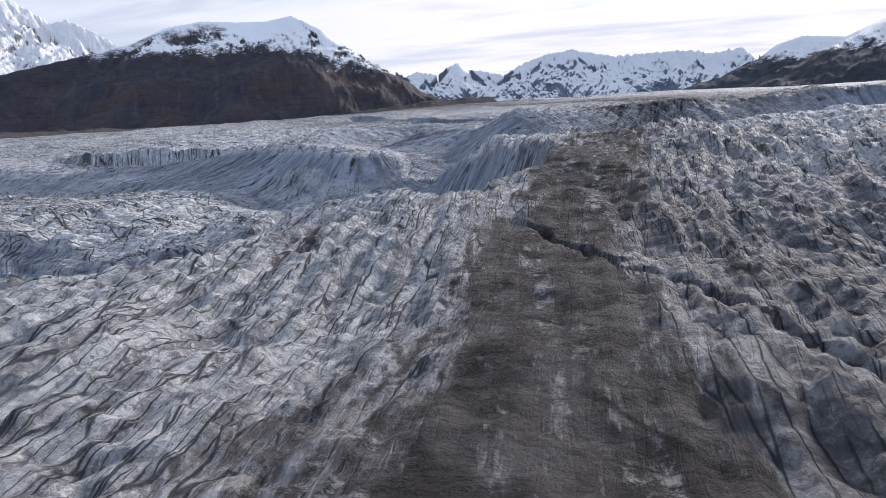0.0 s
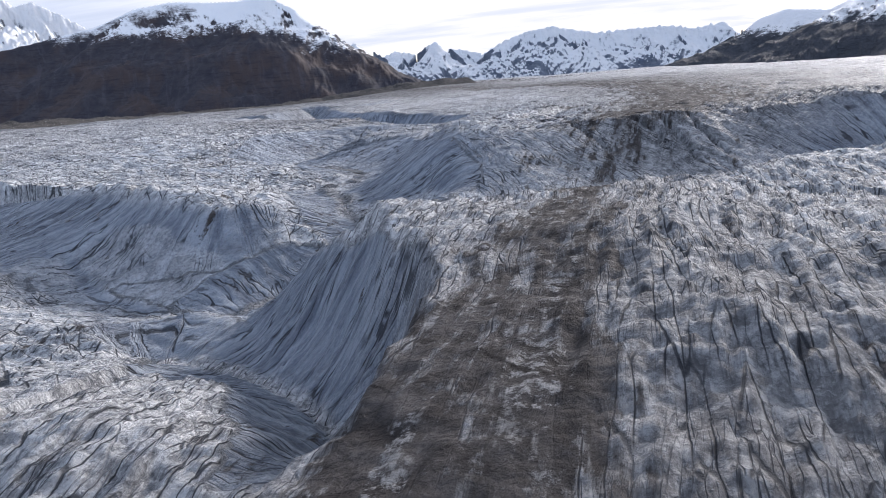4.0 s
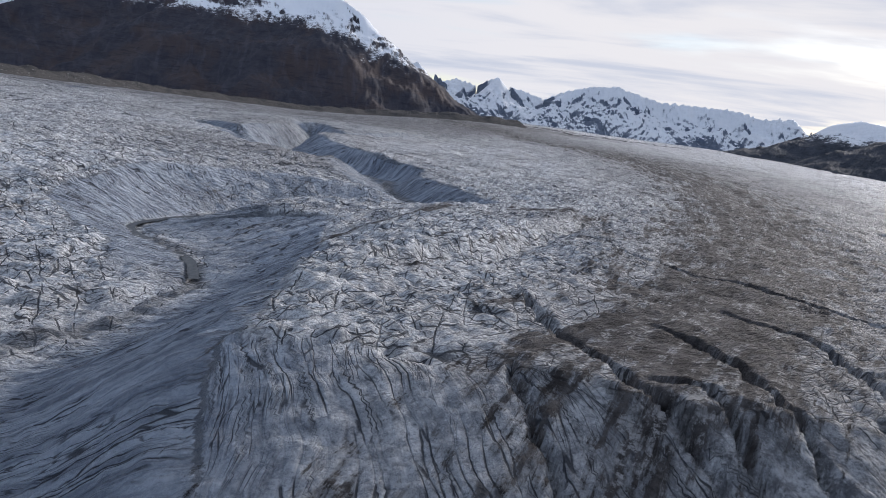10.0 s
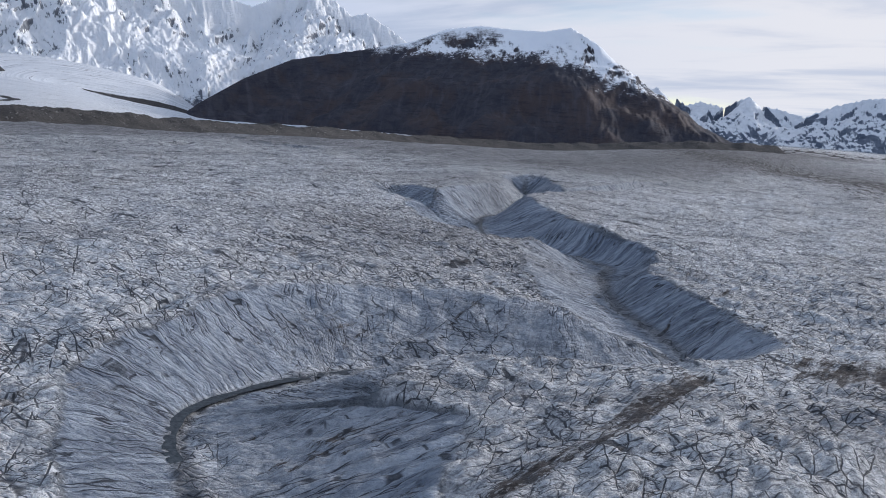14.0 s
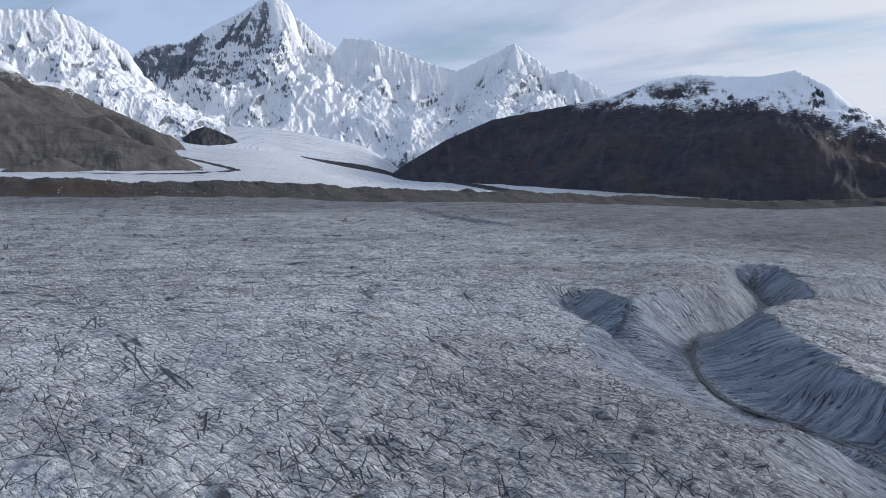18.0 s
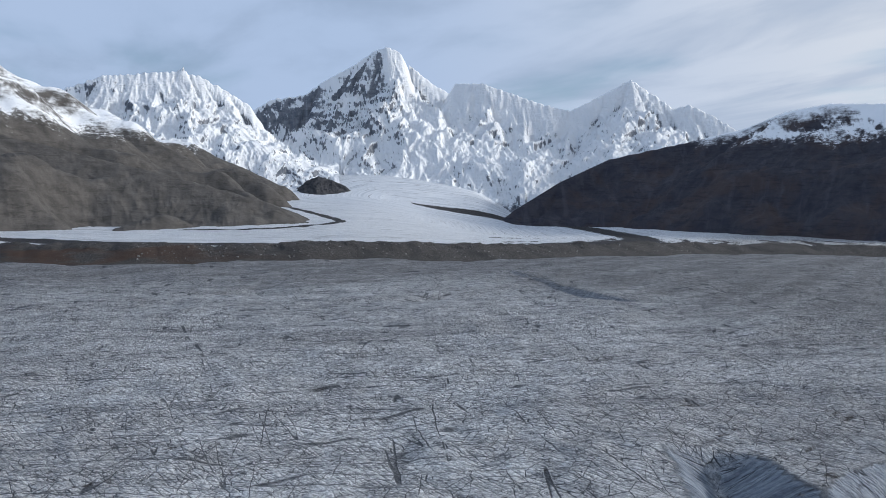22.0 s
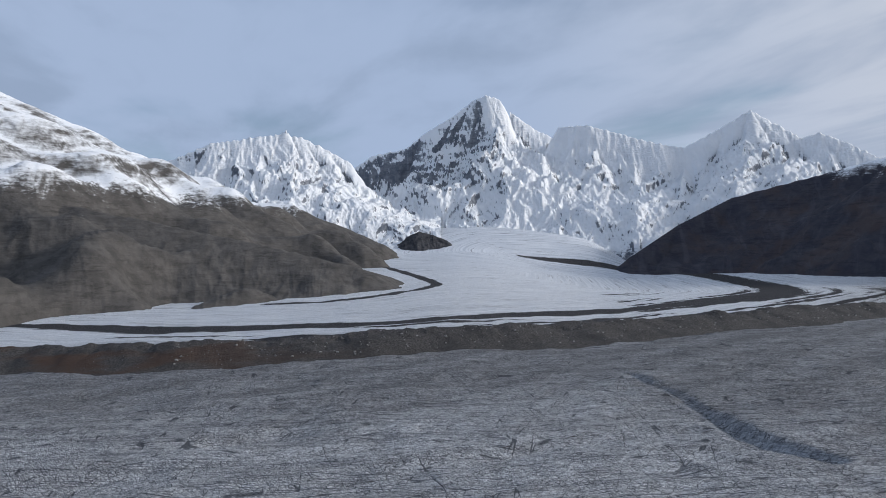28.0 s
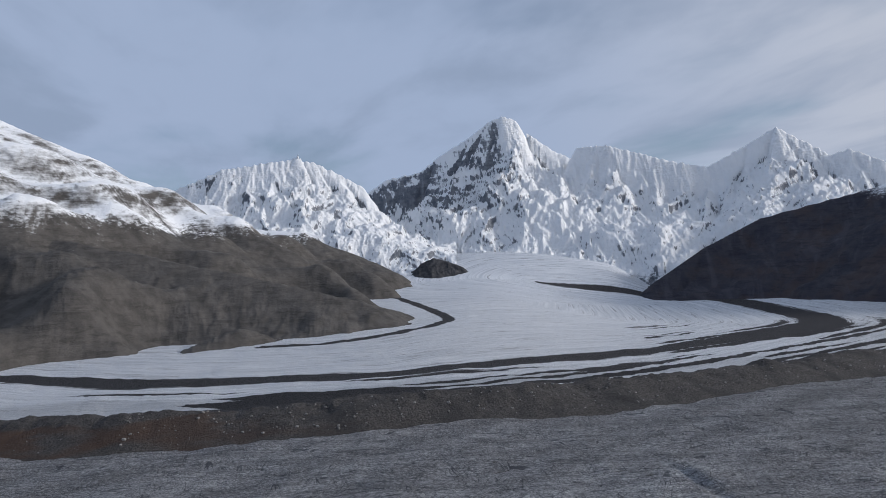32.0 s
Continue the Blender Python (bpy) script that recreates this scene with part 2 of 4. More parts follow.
def glacier_material():
    """Weathered glacier ice: fibres along the flow, crossing cracks, debris, bare blue ice on the walls, snow far up."""
    m = Nodes("glacier_ice")
    flow = m.xyz(m.attr("across"), m.attr("down"))
    dirt_shade, crease, wide = m.attr("dirt_shade"), m.attr("crease"), m.attr("wide")
    debris, wall, wet, snow = m.attr("debris"), m.attr("wall"), m.attr("stream"), m.attr("snow")
    gravel = m.attr("gravel")
    wxy = m.xyz(m.attr("wall_u"), m.attr("wall_v"))
    pos = m.pos

    def mul(a, c):
        return m.math("MULTIPLY", a, c)

    def add(a, c):
        return m.math("ADD", a, c)

    ribs = m.attr("ribs")

    def grain(across, lengthwise, rot=0.0, detail=5.0, rough=0.6, dist=0.0, v=flow):
        return m.noise(m.laid(v, across, lengthwise, rot), 1.0, detail, rough, dist)

    def seam(across, lengthwise, rot, width, detail=1.5, v=flow):
        n = grain(across, lengthwise, rot, detail, 0.5, 0.0, v)
        return m.ramp(m.math("ABSOLUTE", m.math("SUBTRACT", n, 0.5)), 0.25 * width, width, 1, 0)

    def blocks(v, across, lengthwise, rot, width):
        """Open joints between weathered blocks of ice: how open, and how far a place is from the joint."""
        d = m.cells(m.laid(v, across, lengthwise, rot), 1.0)
        d = add(d, mul(m.math("SUBTRACT", fine, 0.5), 0.06))
        broken = m.ramp(m.noise(m.laid(v, 0.6 * across, 0.6 * lengthwise, rot), 1.0, 2.0), 0.40, 0.56)
        return mul(m.ramp(d, 0.1 * width, width, 1, 0), broken), d
    fine = m.noise(pos, 2.1, 7.0, 0.68)
    crumble = m.noise(pos, 0.55, 9.0, 0.78)
    grit = m.noise(pos, 1.1, 5.0, 0.7)
    broad = grain(0.020, 0.010, 4, 5.0, 0.6, 0.3)
    patch = grain(0.10, 0.07, 20, 5.0, 0.62, 0.2)
    fib = grain(0.6, 0.045, 2, 6.0, 0.7)
    bent = m.warp(m.warp(flow, 0.10, 1.4), 0.6, 0.4)
    combed = m.warp(flow, 0.12, 0.8)
    gate = m.ramp(m.noise(m.scaled(flow, 0.05), 1.0, 4.0), 0.42, 0.60)
    gate2 = m.ramp(m.noise(m.scaled(flow, 0.09), 1.0, 4.0), 0.40, 0.62)
    def most(*some):
        out = some[0]
        for c in some[1:]:
            out = m.math("MAXIMUM", out, c)
        return out

    def blend(f, a, c):
        return add(mul(a, m.math("SUBTRACT", 1.0, f)), mul(c, f))
    # joints: blocks on the open ice, drawn out along the ridge, raked down the walls
    east = m.ramp(m.split(pos)[0], -75, -35, 0.0, 1.0)
    big_w, big_dw = blocks(bent, 1 / 1.9, 1 / 5.5, -62, 0.085)
    big_e, big_de = blocks(bent, 1 / 1.5, 1 / 6.0, -24, 0.085)
    big, big_d = blend(east, big_w, big_e), blend(east, big_dw, big_de)
    mid, mid_d = blocks(bent, 1 / 0.8, 1 / 1.9, -48, 0.11)
    cross, _ = blocks(bent, 1 / 3.2, 1 / 8.5, 22, 0.045)
    rib_big, rib_d = blocks(combed, 1 / 0.9, 1 / 9.0, 2, 0.085)
    rib_mid, _ = blocks(combed, 1 / 0.42, 1 / 3.6, -2, 0.11)
    wbent = m.warp(wxy, 0.25, 0.8)
    rake, rake_d = blocks(wbent, 1 / 1.1, 1 / 10.0, 3, 0.13)
    rake2, _ = blocks(wbent, 1 / 0.5, 1 / 5.0, -4, 0.13)

    far_west = m.ramp(m.split(pos)[0], -150, -330, 0.0, 1.0)
    line_w, _ = blocks(bent, 1 / 1.3, 1 / 16.0, -16, 0.10)
    line_far, _ = blocks(bent, 1 / 5.0, 1 / 70.0, -14, 0.07)
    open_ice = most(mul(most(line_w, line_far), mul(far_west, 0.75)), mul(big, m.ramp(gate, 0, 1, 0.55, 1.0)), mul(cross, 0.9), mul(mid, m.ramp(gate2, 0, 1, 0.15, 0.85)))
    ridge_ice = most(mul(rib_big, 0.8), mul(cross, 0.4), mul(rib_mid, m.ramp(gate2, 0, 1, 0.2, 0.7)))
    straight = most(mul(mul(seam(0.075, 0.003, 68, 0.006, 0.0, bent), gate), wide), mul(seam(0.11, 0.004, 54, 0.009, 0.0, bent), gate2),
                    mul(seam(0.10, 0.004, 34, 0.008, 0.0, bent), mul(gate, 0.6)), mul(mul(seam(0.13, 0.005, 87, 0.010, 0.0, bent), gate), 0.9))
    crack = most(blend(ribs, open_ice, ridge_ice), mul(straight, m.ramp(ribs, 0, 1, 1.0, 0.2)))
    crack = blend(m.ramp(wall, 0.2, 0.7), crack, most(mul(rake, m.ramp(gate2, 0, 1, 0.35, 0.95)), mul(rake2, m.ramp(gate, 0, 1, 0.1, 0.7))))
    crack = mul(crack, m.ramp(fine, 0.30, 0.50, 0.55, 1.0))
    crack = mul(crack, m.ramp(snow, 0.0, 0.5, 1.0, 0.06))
    # hollows between the lumps take the same painted dark as the cracks
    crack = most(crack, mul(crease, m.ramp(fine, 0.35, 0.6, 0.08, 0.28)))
    # colours
    ice = m.mix(m.ramp(crumble, 0.40, 0.60), (0.47, 0.48, 0.495), (0.90, 0.905, 0.91))
    ice = m.mix(mul(m.ramp(fib, 0.42, 0.52, 0.60, 0.0), ribs), ice, (0.20, 0.20, 0.21))
    ice = m.mix(mul(m.ramp(fib, 0.52, 0.62, 0.0, 0.55), ribs), ice, (0.82, 0.825, 0.83))
    ice = m.mix(m.ramp(broad, 0.47, 0.62, 0, 0.28), ice, (0.30, 0.28, 0.27))
    ice = m.mix(m.ramp(patch, 0.52, 0.66, 0, 0.36), ice, (0.27, 0.27, 0.285))
    drawn = blend(far_west, grain(0.09, 0.012, -62, 7.0, 0.72, 0.2), grain(0.07, 0.004, -15, 8.0, 0.75, 0.2))
    ice = m.mix(mul(m.ramp(drawn, 0.50, 0.62, 0, 0.5), wide), ice, (0.24, 0.245, 0.26))
    ice = m.mix(mul(m.ramp(drawn, 0.36, 0.46, 0.4, 0), wide), ice, (0.80, 0.81, 0.82))
    ice = m.mix(m.ramp(grit, 0.55, 0.68, 0, 0.55), ice, (0.86, 0.865, 0.865))
    ice = m.mix(m.ramp(grit, 0.34, 0.45, 0.42, 0), ice, (0.17, 0.175, 0.185))
    ice = m.mix(m.ramp(fine, 0.37, 0.45, 0.55, 0), ice, (0.14, 0.145, 0.155))
    ice = m.mix(m.ramp(fine, 0.55, 0.62, 0, 0.55), ice, (0.90, 0.905, 0.905))
    # dirty ice; this mask's patches of shade are painted with the same colour
    ice = m.mix(mul(dirt_shade, m.ramp(crumble, 0.38, 0.62, 1.0, 0.6)), ice, m.mix(grit, (0.078, 0.076, 0.079), (0.175, 0.170, 0.172)))
    # walls: smooth and bluer, raked downslope, with their shade darkened into the colour
    flute = m.noise(m.scaled(wxy, (0.55, 0.05, 1)), 1.0, 6.0, 0.62, 0.3)
    thin = m.noise(m.scaled(wxy, (2.0, 0.10, 1)), 1.0, 5.0, 0.65, 0.4)
    blue = m.mix(m.ramp(flute, 0.36, 0.62), (0.15, 0.185, 0.245), (0.40, 0.455, 0.53))
    blue = m.mix(m.ramp(thin, 0.55, 0.66, 0, 0.6), blue, (0.10, 0.112, 0.14))
    blot = m.noise(pos, 0.22, 6.0, 0.7, 0.6)
    blue = m.mix(m.ramp(blot, 0.56, 0.68, 0, 0.45), blue, (0.12, 0.13, 0.155))
    ice = m.mix(mul(m.attr("blue"), m.ramp(dirt_shade, 0.3, 0.8, 0.85, 0.1)), ice, blue)
    # dark of the joints: silt and shade together, put into the colour
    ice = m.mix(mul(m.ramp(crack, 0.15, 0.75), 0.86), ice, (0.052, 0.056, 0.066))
    # debris: grey-brown mud with ragged pale crusts of ice drawn out along the flow
    edge = add(debris, mul(m.math("SUBTRACT", grain(0.14, 0.030, 3, 7.0, 0.68), 0.5), 2.6))
    edge = add(edge, mul(m.math("SUBTRACT", grain(0.6, 0.10, 1, 5.0, 0.66), 0.5), 1.6))
    edge = add(edge, mul(m.math("SUBTRACT", crumble, 0.5), 1.6))
    silt = m.mix(m.ramp(m.noise(pos, 0.30, 6.0, 0.62), 0.38, 0.62), (0.052, 0.047, 0.046), (0.130, 0.120, 0.116))
    silt = m.mix(m.ramp(fib, 0.53, 0.66, 0, 0.6), silt, (0.034, 0.031, 0.030))
    silt = m.mix(m.ramp(grit, 0.56, 0.68, 0, 0.5), silt, (0.15, 0.142, 0.138))
    crust = mul(m.ramp(crumble, 0.48, 0.57), m.ramp(grain(0.22, 0.030, 2, 6.0, 0.7), 0.51, 0.58))
    silt = m.mix(mul(crust, 0.75), silt, m.mix(grit, (0.22, 0.215, 0.21), (0.60, 0.595, 0.59)))
    silt = m.mix(mul(most(mul(rib_big, 0.08), mul(straight, 0.8)), m.ramp(gate2, 0, 1, 0.2, 1.0)), silt, (0.022, 0.020, 0.020))
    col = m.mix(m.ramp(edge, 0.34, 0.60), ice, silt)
    # silt on the stream bed
    col = m.mix(mul(wet, m.ramp(fine, 0.3, 0.6, 0.3, 0.8)), col, (0.11, 0.12, 0.135))
    # rubble bands between the ice streams
    pebble = m.noise(pos, 0.5, 9.0, 0.78)
    gcol = m.mix(m.ramp(pebble, 0.38, 0.68), (0.030, 0.030, 0.033), (0.105, 0.10, 0.10))
    gmask = m.ramp(add(gravel, mul(m.math("SUBTRACT", grain(0.05, 0.008, 0, 7.0, 0.68), 0.5), 0.9)), 0.38, 0.50)
    # upper basin: paler ice and snow, drawn out in bands
    band = grain(0.035, 0.003, 0, 8.0, 0.74)
    snowc = m.mix(m.ramp(band, 0.38, 0.60), (0.56, 0.59, 0.63), (0.77, 0.79, 0.82))
    thread = mul(m.ramp(m.math("ABSOLUTE", m.math("SUBTRACT", grain(0.010, 0.0012, 0, 3.0), 0.5)), 0.003, 0.012, 1, 0), m.ramp(broad, 0.44, 0.56))
    snowc = m.mix(mul(thread, 0.7), snowc, (0.16, 0.16, 0.17))
    col = m.mix(snow, col, snowc)
    col = m.mix(gmask, col, gcol)
    round_ = mul(m.math("MINIMUM", big_d, 0.35), m.math("SUBTRACT", 1.0, ribs))
    h = add(mul(crumble, 0.75), mul(fine, 0.40))
    h = add(h, mul(grit, 0.35))
    h = add(h, mul(round_, 1.3))
    h = add(h, add(mul(m.math("MINIMUM", mid_d, 0.3), 0.5), mul(mul(m.math("MINIMUM", rib_d, 0.35), ribs), m.ramp(edge, 0.3, 0.56, 0.9, 0.15))))
    h = add(h, mul(mul(add(flute, mul(thin, 0.4)), wall), 1.0))
    h = add(h, mul(m.math("MINIMUM", rake_d, 0.3), mul(wall, 0.9)))
    h = mul(h, m.ramp(edge, 0.3, 0.6, 1.0, 0.75))
    h = m.math("SUBTRACT", h, mul(crack, m.ramp(edge, 0.3, 0.56, 0.8, 0.08)))
    rough = m.ramp(wet, 0, 1, 0.72, 0.3)
    return m.done(col, rough, h, 1.0, 1.0, m.ramp(edge, 0.2, 0.6, 0.05, 0.02))


def mountain_material(name, rock_a, rock_b, snow_z, snow_soft, scale, streaks=0.3, soft=0.03, tint=None, bump=12.0):
    """Rock with snow that lies above a ragged line and off the steep faces (hold: how flat the ground is, past the bare share)."""
    m = Nodes(name)
    pos = m.pos
    z = m.split(pos)[2]
    big = m.noise(pos, 0.004 * scale, 7.0, 0.62)
    mid = m.noise(pos, 0.022 * scale, 7.0, 0.65)
    down = m.noise(m.xyz(m.attr("ridge_s"), m.attr("ridge_d")), 1.0, 6.0, 0.62, 0.3)
    ledge = m.noise(m.scaled(pos, (1, 1, 7.0)), 0.012 * scale, 8.0, 0.72)
    rock = m.mix(m.ramp(mid, 0.32, 0.68), rock_a, rock_b)
    if tint:
        rock = m.mix(m.ramp(big, 0.44, 0.60, 0, 0.85), rock, tint)
    rock = m.mix(m.ramp(down, 0.50, 0.68, 0, streaks), rock, tuple(min(1, 1.7 * c) for c in rock_b))
    rock = m.mix(m.ramp(ledge, 0.50, 0.64, 0, 0.5), rock, tuple(0.55 * c for c in rock_a))
    sharp = m.noise(m.scaled(pos, (1, 1, 2.5)), 0.05 * scale, 9.0, 0.75)

    def push(a, n, k):
        return m.math("ADD", a, m.math("MULTIPLY", m.math("SUBTRACT", n, 0.5), k))
    level = push(push(push(push(z, mid, snow_soft * 1.6), sharp, snow_soft * 2.6), down, snow_soft * 1.8), big, snow_soft * 1.8)
    level = m.math("ADD", level, m.attr("lift"))
    cover = m.ramp(level, snow_z - 0.30 * snow_soft, snow_z + 0.30 * snow_soft)
    lie = push(push(push(m.attr("hold"), sharp, 0.20), ledge, 0.24), big, 0.60)
    cover = m.math("MULTIPLY", cover, m.ramp(lie, -soft, soft))
    snowc = m.mix(m.ramp(big, 0.3, 0.7), (0.86, 0.875, 0.895), (0.93, 0.935, 0.94))
    col = m.mix(cover, rock, snowc)
    h = m.math("ADD", m.math("MULTIPLY", mid, 0.35), m.math("ADD", m.math("MULTIPLY", sharp, 0.7), m.math("MULTIPLY", ledge, 0.5)))
    return m.done(col, m.ramp(cover, 0, 1, 0.9, 0.65), h, bump / scale, 0.9, 0.2)


# ---- the glacier ----
# channels: x, y, bed height, width of the bank to the left and to the right of the way
STREAM = [(-43, 160, -11.7, 14, 14), (-37, 170, -11, 14, 16), (-28, 181, -9, 12, 15), (-24, 191, -7.3, 8, 13), (-28, 203, -6, 12, 24), (-36, 222, -5, 14, 30),
          (-46, 240, -5.4, 14, 34), (-51, 251, -5.6, 18, 36), (-50, 275, -5.8, 18, 29), (-56, 303, -6.4, 18, 26), (-67, 318, -7.0, 17, 31), (-80, 328, -7.3, 17, 46),
          (-92, 334, -7.6, 17, 48), (-101, 345, -8, 20, 46), (-100, 362, -8, 28, 36), (-94, 376, -8, 34, 28), (-80, 391, -7.6, 34, 20), (-57, 401, -7.2, 32, 15),
          (-41, 412, -7, 30, 15), (-30, 430, -7, 34, 14), (-45, 447, -7, 30, 17), (-70, 483, -7.2, 30, 12), (-85, 510, -7.2, 30, 17), (-90, 535, -7.6, 30, 16), (-104, 545, -8.5, 40, 17), (-118, 549, -9, 40, 20)]
STREAM_UP = [(-80, 500, -7.2, 30, 17), (-90, 535, -7.6, 30, 16), (-104, 545, -8.5, 40, 17), (-126, 551, -9, 46, 24), (-152, 560, -9.8, 46, 40), (-176, 585, -9.5, 34, 36),
             (-196, 622, -9.5, 24, 26), (-193, 665, -9, 22, 18), (-200, 705, -8.5, 26, 16), (-225, 742, -7, 22, 14), (-240, 765, -5, 12, 10)]
TRENCH = [(190, 268, -2.5, 34, 14), (130, 258, -2.8, 36, 16), (90, 247, -3.4, 36, 20), (58, 215, -4.6, 24, 42), (27, 194, -5.2, 19, 60), (7, 184, -5.6, 14, 66),
          (-8, 179, -6.5, 11, 46), (-19, 181, -8, 10, 22), (-27, 179, -9.5, 9, 16)]
CHASM = [(-16, 92, -1.5, 7, 8), (-26, 82, -6.5, 12, 17), (-38, 72, -11.5, 16, 31), (-58, 66, -14.5, 20, 46), (-100, 54, -16, 26, 58), (-200, 34, -17, 30, 66)]
COULOIR = [(-2, 94, 3, 4, 4), (-4, 103, -0.5, 5, 6), (-7, 114, -5.5, 7, 9), (-9, 124, -8.5, 8, 10), (-14, 132, -10, 9, 13), (-27, 142, -11, 11, 18), (-40, 150, -11.8, 12, 17), (-47, 143, -12, 8, 8)]
BOWL = [(-43, 160, -11.7, 12, 12), (-54, 168, -11, 12, 14), (-70, 178, -9.6, 14, 15), (-84, 190, -6.5, 9, 9)]
BOWL_WEST = [(-108, 196, -5, 9, 9), (-126, 182, -9, 14, 20), (-165, 192, -11, 16, 24), (-230, 215, -11, 16, 26)]
TROUGH = [(24, 420, 2.2, 7, 7), (11, 386, 2.0, 8, 8), (4, 349, 2.0, 8, 8), (0, 328, 2.2, 7, 7), (-9, 304, 2.5, 6, 6), (-16, 288, 3, 5, 5)]
HEAD = [(-252, 606, -1, 12, 12), (-224, 583, -5, 22, 14), (-195, 567, -7.5, 34, 14), (-165, 563, -9, 40, 16), (-140, 555, -9, 40, 20)]
ARM = [(-156, 854, 0, 5, 5), (-166, 758, -4, 9, 9), (-178, 710, -6.5, 10, 10), (-192, 682, -8.5, 10, 10)]
# crests: x, y, height
WEST_RIDGE = [(-420, 372, 6), (-300, 310, 5.5), (-185, 256, 4.6), (-105, 221, 4.3), (-60, 196, 4.3), (-44, 200, 2.3), (-34, 201, -2.5)]
TERRACE_RIM = [(-13, 106, 1.5), (-18, 107, 1.8), (-28, 107, 0.2), (-39, 107, -1.2), (-63, 119, -4.8), (-82, 121, -4.6), (-94, 117, -4.2), (-170, 98, -4), (-260, 80, -3)]
SPUR = [(-3, 138, 6.3), (-9, 154, 5.0), (-19, 160, 1.2), (-30, 165, -4), (-44, 173, -10.5)]
# brink of the moraine plateau above the low ground to the west
BRINK = [(-200, -12), (-120, 14), (-70, 32), (-34, 44), (-22, 52), (-16, 61), (-10, 70), (-4, 80), (1, 92), (3, 103), (3, 112), (2, 120), (0, 130), (-2.5, 139), (-9, 154), (-13, 166), (-14, 182), (-10, 200),
         (-5, 214), (-12, 240)]
GULLY = [(-760, 905, 4, 5, 5), (-712, 880, 3, 5, 5), (-640, 862, 2, 6, 6), (-570, 834, 0.5, 8, 9), (-520, 812, -0.5, 9, 11), (-470, 815, 2.5, 8, 9)]
MORAINE = [(4, -60), (4, 24), (4.5, 43), (4.5, 60), (4.5, 77), (6.5, 97), (9, 118), (9.5, 130), (11.5, 143), (13, 155), (15, 166), (16, 206), (22, 240), (30, 265),
           (40, 290), (58, 365), (77, 488), (90, 675), (66, 900), (0, 1150), (-180, 1400), (-420, 2000), (-700, 2900)]
BANK = [(-1130, -600), (-1090, 100), (-1050, 420), (-985, 565), (-950, 705), (-930, 870), (-935, 1080), (-955, 1330), (-950, 1560),
        (-850, 1800), (-620, 2080), (-280, 2350)]
STRIPE = [(-1600, 200, 16), (-1529, 337, 18), (-1316, 568, 20), (-1221, 776, 18), (-1189, 901, 16), (-1244, 1140, 18), (-1333, 1435, 24), (-1471, 1867, 34),
          (-1600, 2080, 40), (-1998, 2337, 44), (-2354, 2545, 46), (-2571, 2590, 42), (-2717, 2407, 34), (-2781, 2212, 26), (-2819, 2016, 12)]
SHORE = [(-1579, 764), (-1539, 857), (-1591, 981), (-1705, 1134), (-1840, 1205), (-2228, 1265), (-2600, 1310)]


